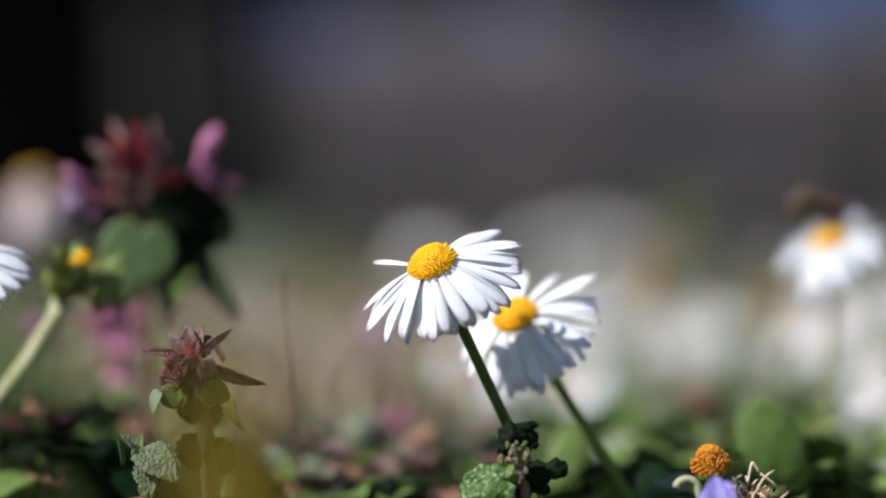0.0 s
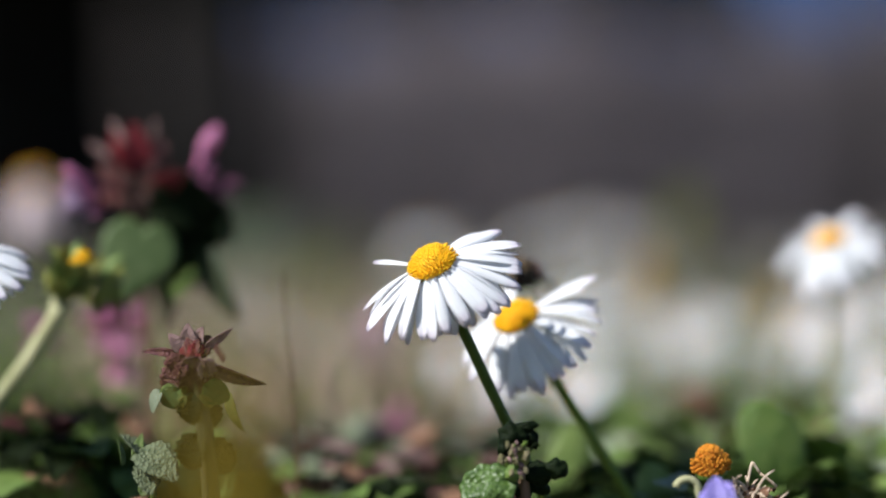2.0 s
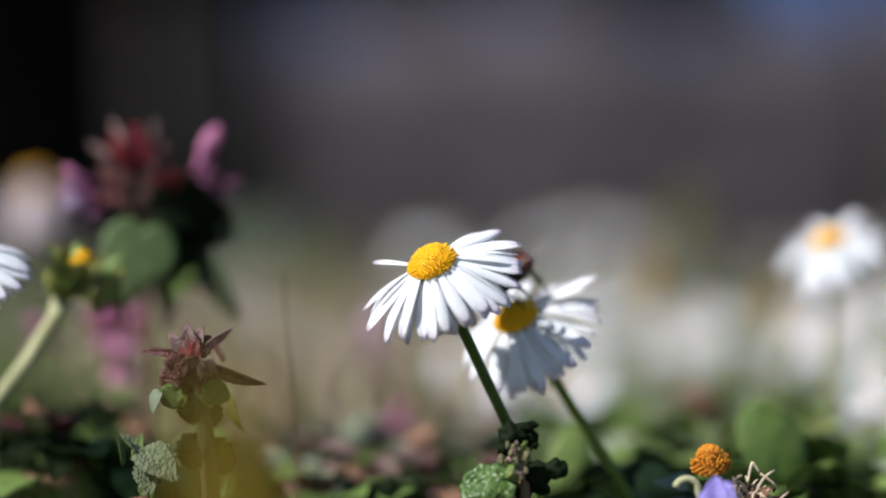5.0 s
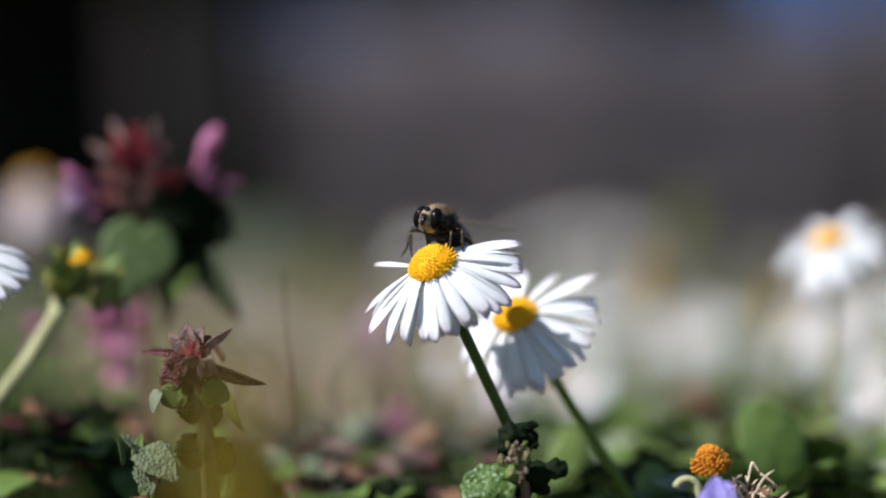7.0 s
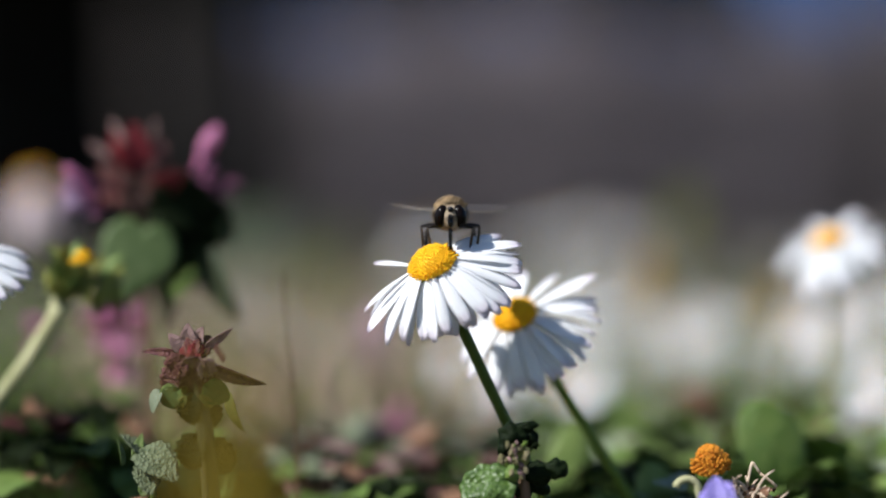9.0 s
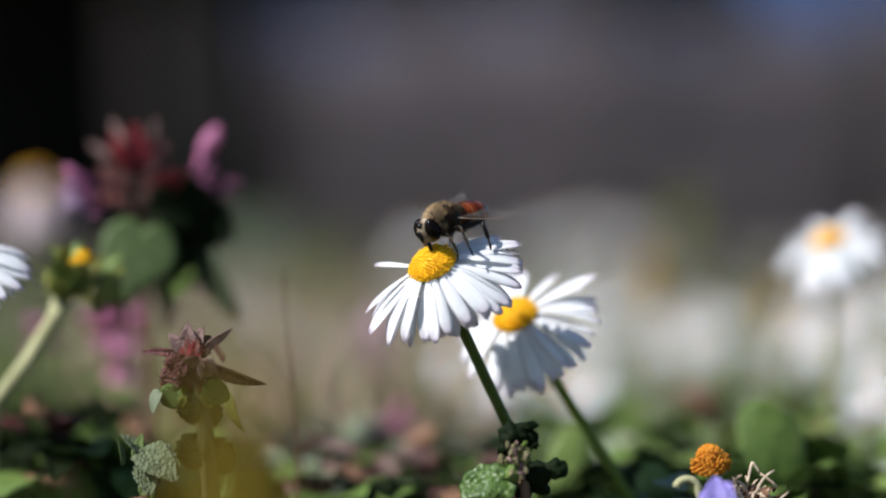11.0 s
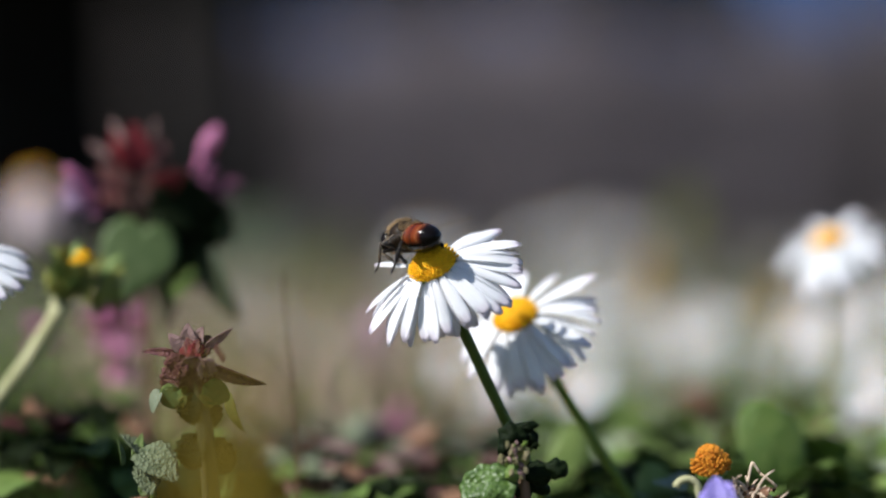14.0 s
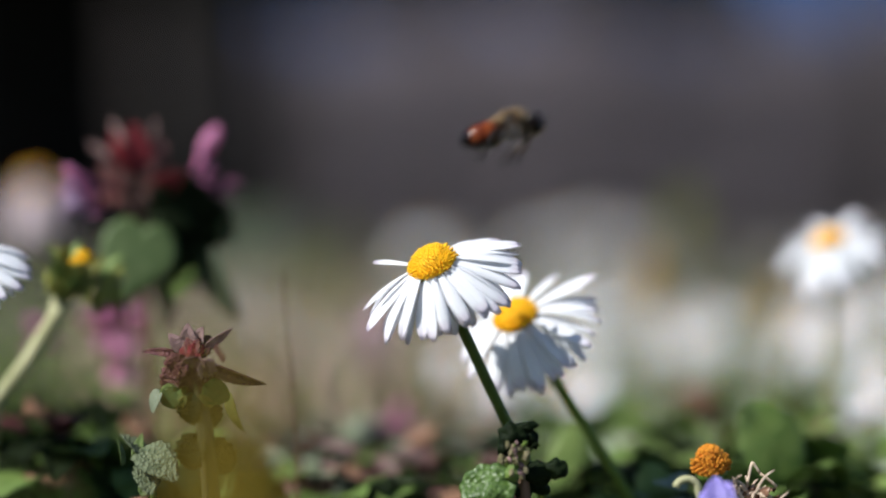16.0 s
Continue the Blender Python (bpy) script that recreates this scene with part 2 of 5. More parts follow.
def abdomen_material():
    """Orange-brown flanks, a dark band along the middle and a black glossy end, with thin pale rings."""
    m, nt, p, out = nodes_of("fly_abdomen")
    tc = nt.nodes.new("ShaderNodeTexCoord")
    sep = nt.nodes.new("ShaderNodeSeparateXYZ")
    nt.links.new(tc.outputs["Object"], sep.inputs[0])
    ab = nt.nodes.new("ShaderNodeMath")
    ab.operation = "ABSOLUTE"
    nt.links.new(sep.outputs[1], ab.inputs[0])
    n = noise_tex(nt, 700, 3)
    side = ramp(nt, ab.outputs[0], 0.0005, 0.0016)
    col = mixrgb(nt, side, (0.016, 0.005, 0.003), (0.13, 0.024, 0.005))
    col = mixrgb(nt, ramp(nt, n, 0.4, 0.75), col, (0.09, 0.014, 0.005))
    w = nt.nodes.new("ShaderNodeTexWave")
    w.bands_direction = "X"
    w.inputs["Scale"].default_value = 125
    nt.links.new(tc.outputs["Object"], w.inputs["Vector"])
    ring = ramp(nt, w.outputs["Fac"], 0.93, 1.0)
    mul = nt.nodes.new("ShaderNodeMath")
    mul.operation = "MULTIPLY"
    mul.inputs[1].default_value = 0.35
    nt.links.new(ring, mul.inputs[0])
    dark = ramp(nt, w.outputs["Fac"], 0.28, 0.05)
    half = nt.nodes.new("ShaderNodeMath")
    half.operation = "MULTIPLY"
    half.inputs[1].default_value = 0.6
    nt.links.new(dark, half.inputs[0])
    col = mixrgb(nt, half.outputs[0], col, (0.016, 0.006, 0.004))
    col = mixrgb(nt, mul.outputs[0], col, (0.30, 0.14, 0.05))
    belly = ramp(nt, sep.outputs[2], -0.0009, -0.0016)
    col = mixrgb(nt, belly, col, (0.008, 0.005, 0.004))
    tip = ramp(nt, sep.outputs[0], -0.0064, -0.0071)
    col = mixrgb(nt, tip, col, (0.0045, 0.0032, 0.003))
    nt.links.new(col, p.inputs["Base Color"])
    p.inputs["Roughness"].default_value = 0.2
    p.inputs["Specular IOR Level"].default_value = 0.13
    bump(nt, p, n, 0.3, 0.00004)
    return m


ABDOMEN = abdomen_material()


def wing_material():
    m, nt, p, out = nodes_of("fly_wing")
    p.inputs["Base Color"].default_value = (0.42, 0.39, 0.36, 1)
    p.inputs["Roughness"].default_value = 0.25
    v = nt.nodes.new("ShaderNodeTexVoronoi")
    v.feature = "DISTANCE_TO_EDGE"
    v.inputs["Scale"].default_value = 420
    tc = nt.nodes.new("ShaderNodeTexCoord")
    nt.links.new(tc.outputs["Object"], v.inputs["Vector"])
    t = nt.nodes.new("ShaderNodeBsdfTransparent")
    t.inputs[0].default_value = (0.97, 0.96, 0.95, 1)
    mx = nt.nodes.new("ShaderNodeMixShader")
    vein = ramp(nt, v.outputs["Distance"], 0.06, 0.02)
    ma = nt.nodes.new("ShaderNodeMath")
    ma.operation = "MULTIPLY_ADD"
    ma.inputs[1].default_value = 0.03
    ma.inputs[2].default_value = 0.02
    nt.links.new(vein, ma.inputs[0])
    nt.links.new(ma.outputs[0], mx.inputs[0])
    nt.links.new(t.outputs[0], mx.inputs[1])
    nt.links.new(p.outputs[0], mx.inputs[2])
    g = nt.nodes.new("ShaderNodeBsdfGlossy")
    g.inputs[0].default_value = (0.9, 0.88, 0.9, 1)
    g.inputs["Roughness"].default_value = 0.4
    fr = nt.nodes.new("ShaderNodeFresnel")
    fr.inputs[0].default_value = 1.55
    bp = nt.nodes.new("ShaderNodeBump")
    bp.inputs["Strength"].default_value = 0.5
    bp.inputs["Distance"].default_value = 0.0004
    nt.links.new(v.outputs["Distance"], bp.inputs["Height"])
    nt.links.new(bp.outputs[0], g.inputs["Normal"])
    mg = nt.nodes.new("ShaderNodeMixShader")
    fm = nt.nodes.new("ShaderNodeMath")
    fm.operation = "MULTIPLY"
    fm.inputs[1].default_value = 0.022
    nt.links.new(fr.outputs[0], fm.inputs[0])
    nt.links.new(fm.outputs[0], mg.inputs[0])
    nt.links.new(mx.outputs[0], mg.inputs[1])
    nt.links.new(g.outputs[0], mg.inputs[2])
    nt.links.new(mg.outputs[0], out.inputs[0])
    return m


WING = wing_material()


# ---------------------------------------------------------------- mesh helpers
def mesh_of(name, bm, *mats, smooth=True):
    me = bpy.data.meshes.new(name)
    bm.normal_update()
    for f in bm.faces:
        f.smooth = smooth
    bm.to_mesh(me)
    bm.free()
    for m in mats:
        me.materials.append(m)
    return me


def attach(ob, parent, m=None):
    ob.parent = parent
    if m is not None:
        ob.matrix_basis = m
    return ob


def part(name, bm, material, parent, label="", m=None):
    """Links a bmesh (or a mesh that is shared) as one part under a thing or under a part."""
    me = bm if isinstance(bm, bpy.types.Mesh) else mesh_of(name, bm, *(material if isinstance(material, tuple) else (material,)))
    ob = attach(new(name, me), parent, m)
    return tagged(ob, label)


def thing(name, place, label, category, group="", kind=""):
    ob = new(name)
    ob.empty_display_size = 0.005
    ob.matrix_basis = place if isinstance(place, Matrix) else Matrix.Translation(place)
    return tagged(ob, label, category, group, kind)


def tube(bm, pts, radii, sides=8, cap=True):
    """A tapered round rod along pts, added to bm."""
    rings = []
    n = len(pts)
    up = Vector((0.13, 0.97, 0.2)).normalized()
    for i, p in enumerate(pts):
        d = (Vector(pts[min(i + 1, n - 1)]) - Vector(pts[max(i - 1, 0)])).normalized()
        a = d.cross(up)
        if a.length < 0.05:
            a = d.cross(Vector((1, 0, 0)))
        a.normalize()
        b = d.cross(a)
        rings.append([bm.verts.new(Vector(p) + radii[i] * (a * math.cos(k * math.tau / sides) + b * math.sin(k * math.tau / sides)))
                      for k in range(sides)])
    for r0, r1 in zip(rings, rings[1:]):
        for k in range(sides):
            bm.faces.new((r0[k], r0[(k + 1) % sides], r1[(k + 1) % sides], r1[k]))
    if cap:
        bm.faces.new(rings[0][::-1])
        bm.faces.new(rings[-1])
    return bm


def curve_pts(a, b, bend, n=8):
    """Points from a to b, bowed by the vector bend at the middle."""
    a, b, bend = Vector(a), Vector(b), Vector(bend)
    return [a.lerp(b, i / n) + bend * (4 * (i / n) * (1 - i / n)) for i in range(n + 1)]


def ellipsoid(bm, c, r, u=16, v=10, m=None):
    made = bmesh.ops.create_uvsphere(bm, u_segments=u, v_segments=v, radius=1)["verts"]
    for q in made:
        p = Vector((q.co.x * r[0], q.co.y * r[1], q.co.z * r[2]))
        if m is not None:
            p = m @ p
        q.co = p + Vector(c)
    return made


def sheet(rows, thick, under=1):
    """A thin solid from a grid of points: top, underside (material slot `under`) and rim."""
    bm = bmesh.new()
    nr, nc = len(rows), len(rows[0])
    top = [[bm.verts.new(p) for p in r] for r in rows]
    low = []
    for i in range(nr):
        low.append([])
        for j in range(nc):
            du = Vector(rows[min(i + 1, nr - 1)][j]) - Vector(rows[max(i - 1, 0)][j])
            dv = Vector(rows[i][min(j + 1, nc - 1)]) - Vector(rows[i][max(j - 1, 0)])
            nrm = du.cross(dv)
            nrm = nrm.normalized() if nrm.length > 1e-14 else Vector((0, 0, 1))
            low[i].append(bm.verts.new(Vector(rows[i][j]) - nrm * thick))
    for i in range(nr - 1):
        for j in range(nc - 1):
            bm.faces.new((top[i][j], top[i + 1][j], top[i + 1][j + 1], top[i][j + 1]))
            f = bm.faces.new((low[i][j], low[i][j + 1], low[i + 1][j + 1], low[i + 1][j]))
            f.material_index = under
    ring = [(0, j) for j in range(nc)] + [(i, nc - 1) for i in range(1, nr)] + \
           [(nr - 1, j) for j in range(nc - 2, -1, -1)] + [(i, 0) for i in range(nr - 2, 0, -1)]
    for (i, j), (k, l) in zip(ring, ring[1:] + ring[:1]):
        bm.faces.new((top[i][j], top[k][l], low[k][l], low[i][j]))
    return bm


# ---------------------------------------------------------------- daisies
def petal_mesh(length, width, arc, cup, twist, seed):
    """A ray floret along +x: narrow claw, broad middle, blunt tip; arc: the angle by which it bends down along its length."""
    rng = random.Random(seed)
    nl, nw = 11, 5
    rows, x, z = [], 0.0, 0.0
    notch = rng.uniform(0.0, 0.03)
    for i in range(nl):
        s = i / (nl - 1)
        a = arc * (s - 0.25)
        if i:
            x += length / (nl - 1) * math.cos(a)
            z -= length / (nl - 1) * math.sin(a)
        half = width / 2 * (0.34 + 0.66 * math.sin(min(1, s / 0.62) * math.pi / 2))
        if s > 0.62:
            half *= math.sqrt(max(0.0, 1 - ((s - 0.62) / 0.395) ** 2))
        row = []
        for j in range(nw):
            q = 2 * j / (nw - 1) - 1
            t = twist * s
            y, h = q * half, cup * half * (q * q)
            end = -notch * length * (1 - abs(q)) * (s > 0.95)
            row.append(Vector((x + end + rng.uniform(-1, 1) * 4e-5, y * math.cos(t) - h * math.sin(t), z + y * math.sin(t) + h * math.cos(t))))
        rows.append(row)
    return mesh_of("petal", sheet([r[::-1] for r in rows], 0.00009), PETAL_TOP, PETAL_UNDER)


PETALS = [petal_mesh(0.0104, 0.00238, radians(a), c, radians(t), i)
          for i, (a, c, t) in enumerate(((14, 0.25, 6), (24, -0.2, -10), (34, 0.3, 12), (20, -0.35, 4), (40, 0.15, -8), (8, 0.3, -5)))]


def disc_bm(radius, dome, florets, size, seed=3):
    """The yellow middle: a dome closely set with small tubular florets."""
    rng = random.Random(seed)
    bm = bmesh.new()
    nr, ns = 7, 28
    top = bm.verts.new((0, 0, dome))
    prev = None
    for i in range(1, nr + 1):
        r = radius * i / nr
        z = dome * (1 - (i / nr) ** 3.2)
        ring = [bm.verts.new((r * math.cos(k * math.tau / ns), r * math.sin(k * math.tau / ns), z)) for k in range(ns)]
        for k in range(ns):
            if prev is None:
                bm.faces.new((top, ring[k], ring[(k + 1) % ns]))
            else:
                bm.faces.new((prev[k], ring[k], ring[(k + 1) % ns], prev[(k + 1) % ns]))
        prev = ring
    for i in range(florets):
        q = math.sqrt((i + 0.5) / florets)
        r, a = radius * 1.02 * q + rng.gauss(0, 0.16) * size, i * 2.39996 + rng.gauss(0, 0.16) * size / (radius * q)
        slope = math.atan(3.2 * dome / radius * q ** 2.2) * 0.8 + rng.uniform(-0.2, 0.2)
        out = Vector((math.cos(a), math.sin(a), 0))
        nrm = (out * math.sin(slope) + Vector((0, 0, math.cos(slope)))).normalized()
        c = out * r + Vector((0, 0, dome * (1 - q ** 3.2)))
        h = size * rng.uniform(0.7, 1.5) * (1.0 + 1.0 * (q > 0.80))
        w = size * rng.uniform(0.66, 0.82)
        side = nrm.orthogonal().normalized()
        s2 = nrm.cross(side)
        rings = []
        for hh, ww in ((-0.3, 0.7), (0.5, 1.0), (0.85, 0.8)):
            rings.append([bm.verts.new(c + nrm * h * hh + (side * math.cos(k * math.tau / 5) + s2 * math.sin(k * math.tau / 5)) * w * ww)
                          for k in range(5)])
        tip = bm.verts.new(c + nrm * h)
        for r0, r1 in zip(rings, rings[1:]):
            for k in range(5):
                bm.faces.new((r0[k], r0[(k + 1) % 5], r1[(k + 1) % 5], r1[k]))
        for k in range(5):
            bm.faces.new((rings[-1][k], rings[-1][(k + 1) % 5], tip))
    return bm


def cup_bm(radius, depth):
    """The green cup of bracts under the head."""
    bm = bmesh.new()
    prof = ((0.25, -1.0), (0.62, -0.82), (0.92, -0.45), (1.0, -0.08), (0.9, 0.0))
    ns = 26
    rings = [[bm.verts.new((radius * r * (1 + 0.05 * (k % 2)) * math.cos(k * math.tau / ns),
                            radius * r * (1 + 0.05 * (k % 2)) * math.sin(k * math.tau / ns), depth * z)) for k in range(ns)]
             for r, z in prof]
    for r0, r1 in zip(rings, rings[1:]):
        for k in range(ns):
            bm.faces.new((r0[k], r0[(k + 1) % ns], r1[(k + 1) % ns], r1[k]))
    bm.faces.new(rings[0][::-1])
    bm.faces.new(rings[-1])
    return bm


def head_pose(place, n):
    n = Vector(n).normalized()
    ex = (Vector((1, 0, 0)) - n * n.x).normalized()
    ey = n.cross(ex)
    m = Matrix((ex, ey, n)).transposed().to_4x4()
    m.translation = place
    return m


def petal_pose(az, droop, r, z, roll=0.0, scale=1.0, wide=1.0):
    return Matrix.Rotation(az, 4, "Z") @ Matrix.Translation((r, 0, z)) @ Matrix.Rotation(droop, 4, "Y") @ \
        Matrix.Rotation(roll, 4, "X") @ Matrix.Diagonal((scale, wide, 1, 1))


def between(table, a):
    """A value read off a ring of (degrees, value) by straight lines."""
    a %= 360
    tab = list(table) + [(table[0][0] + 360, table[0][1])]
    if a < tab[0][0]:
        a += 360
    for (a0, v0), (a1, v1) in zip(tab, tab[1:]):
        if a0 <= a <= a1:
            return v0 + (v1 - v0) * (a - a0) / (a1 - a0)
    return tab[-1][1]


def daisy(label, head_at, n, foot, bend, size, droops, count, seed, gaps=(), stem=STEM, stem_r=0.00085, lengths=((0, 1.0),), edge=False, trim=()):
    """An open daisy: stem, cup, yellow disc and every ray floret; returns the thing, its head and its petals by angle."""
    rng = random.Random(seed)
    base = Vector(foot)
    d = thing("daisy", base, label, "flower", "daisies in the meadow")
    hm = head_pose(Vector(head_at), n)
    neck = hm @ Vector((0, 0, -0.0022 * size))
    mid = curve_pts(base, neck, bend, 14)
    mid.append(hm @ Vector((0, 0, -0.0005)))
    bm = tube(bmesh.new(), [p - base for p in mid], [stem_r * (1.15 - 0.2 * i / 15) for i in range(15)] + [stem_r * 1.25], 10)
    part("stem", bm, stem, d)
    head = part("flower_head", cup_bm(0.0036 * size, 0.0024 * size), BRACT, d, "green cup of bracts", Matrix.Translation(-base) @ hm)
    part("disc", disc_bm(0.0037 * size, 0.0025 * size, 290, 0.00025 * size), DISC, head, "yellow domed disc of tiny florets",
         Matrix.Translation((0, 0, 0.0001)))
    made = []
    for i in range(count):
        az = 360 * i / count + rng.uniform(-4.5, 4.5)
        if any(lo < az % 360 < hi for lo, hi in gaps):
            continue
        layer = (i * 2) % 3
        droop = between(droops, az) + rng.uniform(-6, 6) + layer * 4.5 + sum(c for a, b, c in trim if a < az % 360 < b)
        lone = edge and 148 < az % 360 < 160
        sc = size * rng.uniform(0.94, 1.06) * between(lengths, az) * (1.0, 0.98, 0.94)[layer]
        pm = petal_pose(radians(az), radians(droop), 0.0032 * size, 0.0002 - layer * 0.00024, radians(rng.uniform(-18, 18)), sc, rng.uniform(0.84, 1.12) * (0.37 if lone else 0.62 if edge and 38 < az % 360 < 62 else 1))
        kind = rng.randrange(6)
        p = part("petal", PETALS[5 if lone else kind], None, head, "", pm)
        made.append((az % 360, p, pm))
    return d, head, made


MAIN_N = (-0.37, -0.50, 0.78)
MAIN_HEAD = spot(767, 469, FOCUS)
MAIN_DROOP = ((0, 18), (25, 11), (48, 6), (62, 18), (78, 54), (138, 50), (152, -10), (163, 2), (178, 15), (205, 22), (235, 30), (270, 38), (310, 36), (340, 26))
main_daisy, main_head, main_petals = daisy(
    "white daisy with yellow disc and purple-tipped petals on leaning stem", MAIN_HEAD, MAIN_N,
    Vector((spot(1080, 441, 0.334).x, 0.334, 0.0)), (-0.0007, 0, 0.0), 1.0, MAIN_DROOP, 60, 5, gaps=((136, 150), (156, 175)), lengths=((0, 1.04), (60, 1.0), (138, 0.8), (152, 0.88), (160, 0.72), (172, 1.07), (215, 1.08), (245, 0.95), (300, 0.92), (325, 1.06)), edge=True, trim=((148, 160, -10), (13, 17, 7), (55, 57.6, 14)))

SECOND_D = 0.3375
SECOND_N = (-0.36, -0.54, 0.76)
SECOND_HEAD = spot(914, 562, SECOND_D)
SECOND_DROOP = ((0, 14), (40, -4), (80, -6), (110, 10), (160, 20), (200, 24), (270, 40), (320, 26))
second_daisy, second_head, second_petals = daisy(
    "white daisy half in shade behind another daisy", SECOND_HEAD, SECOND_N,
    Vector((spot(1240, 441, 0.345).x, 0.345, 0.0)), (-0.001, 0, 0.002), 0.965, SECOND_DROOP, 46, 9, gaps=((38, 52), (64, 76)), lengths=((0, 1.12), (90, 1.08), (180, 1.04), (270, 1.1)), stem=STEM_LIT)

right_daisy, _, _ = daisy(
    "white daisy standing tall and out of focus", spot(1468, 430, 0.392), (-0.32, -0.15, 0.93),
    Vector((spot(1452, 441, 0.392).x, 0.397, 0.0)), (0.001, 0, 0), 0.89,
    ((0, 4), (60, -16), (90, -22), (150, 0), (200, 34), (270, 58), (330, 24)), 24, 12, stem=STEM_PALE)
left_daisy, _, _ = daisy(
    "white daisy with drooping petals beside the dead-nettles", spot(-84, 462, 0.332), (-0.3, -0.4, 0.85),
    Vector((spot(-120, 441, 0.335).x, 0.335, 0.0)), (0.001, 0, 0), 0.97,
    ((0, 22), (90, 25), (180, 20), (270, 40)), 36, 14)



# ---------------------------------------------------------------- leaves and other plants
def leaf_mesh(name, mats, length, width, lobes, curl, crinkle, heart, seed, fold=0.25):
    """A leaf along +x with a folded midrib, scalloped edge, puckered blade; heart: how far the base is lobed."""
    rng = random.Random(seed)
    nl, nw = 13, 7
    rows = []
    x = z = 0.0
    for i in range(nl):
        s = i / (nl - 1)
        a = curl * (s - 0.2)
        if i:
            x += length / (nl - 1) * math.cos(a)
            z -= length / (nl - 1) * math.sin(a)
        half = width / 2 * max(0.03, (math.sin(math.pi * (s ** 0.62))) ** 0.75 if 0 < s < 1 else 0.03)
        half *= 1 + 0.10 * lobes * math.cos(i * math.pi)
        row = []
        for j in range(nw):
            q = 2 * j / (nw - 1) - 1
            back = -heart * length * (abs(q) ** 1.5) * max(0, 1 - s * 2.2)
            puck = crinkle * width * (rng.uniform(-1, 1) * 0.5 + 0.5 * math.cos(i * math.pi) * math.cos(q * 6))
            row.append(Vector((x + back, q * half, z + fold * half * abs(q) + puck)))
        rows.append(row[::-1])
    return mesh_of(name, sheet(rows, 0.00022, under=len(mats) - 1), *mats)


HEART_LEAF = leaf_mesh("leaf", (LEAF,), 0.014, 0.0125, 1.0, radians(35), 0.035, 0.22, 21)
HEART_SMOOTH = leaf_mesh("leaf", (LEAF,), 0.0140, 0.0135, 0.3, radians(25), 0.012, 0.24, 22, fold=0.08)
TOP_LEAF = leaf_mesh("leaf", (LEAF_CRIMSON,), 0.0090, 0.0055, 1.1, radians(30), 0.03, 0.12, 43)
RED_LEAF = leaf_mesh("leaf", (LEAF_RED,), 0.0095, 0.0062, 1.1, radians(30), 0.03, 0.12, 23)
BEIGE_LEAF = leaf_mesh("leaf", (LEAF_BEIGE,), 0.0085, 0.0072, 1.1, radians(45), 0.03, 0.15, 24)
SHADE_LEAF = leaf_mesh("leaf", (LEAF_SHADE,), 0.0105, 0.0085, 1.0, radians(70), 0.06, 0.2, 25)
ROUND_LEAF = leaf_mesh("leaf", (LEAF_SMOOTH,), 0.0130, 0.0105, 0.0, radians(30), 0.008, 0.05, 26)
LONG_LEAF = leaf_mesh("leaf", (LEAF_SMOOTH,), 0.0180, 0.0062, 0.1, radians(40), 0.008, 0.0, 27)
CRINKLED_LEAF = leaf_mesh("leaf", (LEAF,), 0.0110, 0.0095, 0.9, radians(45), 0.07, 0.15, 28)
PALE_LEAF = leaf_mesh("leaf", (LEAF_PALE,), 0.0180, 0.0050, 0.3, radians(50), 0.03, 0.0, 38)
SPIKE = leaf_mesh("leaf", (LEAF_RED,), 0.0022, 0.0006, 0.0, radians(20), 0.0, 0.0, 39)
DUSK_LEAF = leaf_mesh("leaf", (LEAF_DUSK,), 0.0095, 0.0070, 1.0, radians(45), 0.05, 0.15, 44)
GREY_LEAF = leaf_mesh("leaf", (LEAF_GREY,), 0.0085, 0.0068, 0.9, radians(30), 0.06, 0.1, 36)
DEAD_LEAF = leaf_mesh("leaf", (DRY_BROWN,), 0.0120, 0.0075, 0.5, radians(90), 0.07, 0.0, 29)
OLIVE_LEAF = leaf_mesh("leaf", (LEAF_GREY,), 0.0160, 0.0058, 0.8, radians(30), 0.03, 0.0, 45)
ROSY_LEAF = leaf_mesh("leaf", (LEAF_ROSY,), 0.0085, 0.0058, 1.1, radians(40), 0.05, 0.12, 46)
ROSY_SLIM = leaf_mesh("leaf", (LEAF_ROSY,), 0.0085, 0.0024, 0.5, radians(25), 0.03, 0.0, 47)
MIST_LEAF = leaf_mesh("leaf", (LEAF_MIST,), 0.0110, 0.0090, 0.6, radians(35), 0.03, 0.1, 48)
NARROW_DUSK = leaf_mesh("leaf", (LEAF_DUSK,), 0.0100, 0.0026, 0.5, radians(30), 0.04, 0.0, 31, fold=0.6)


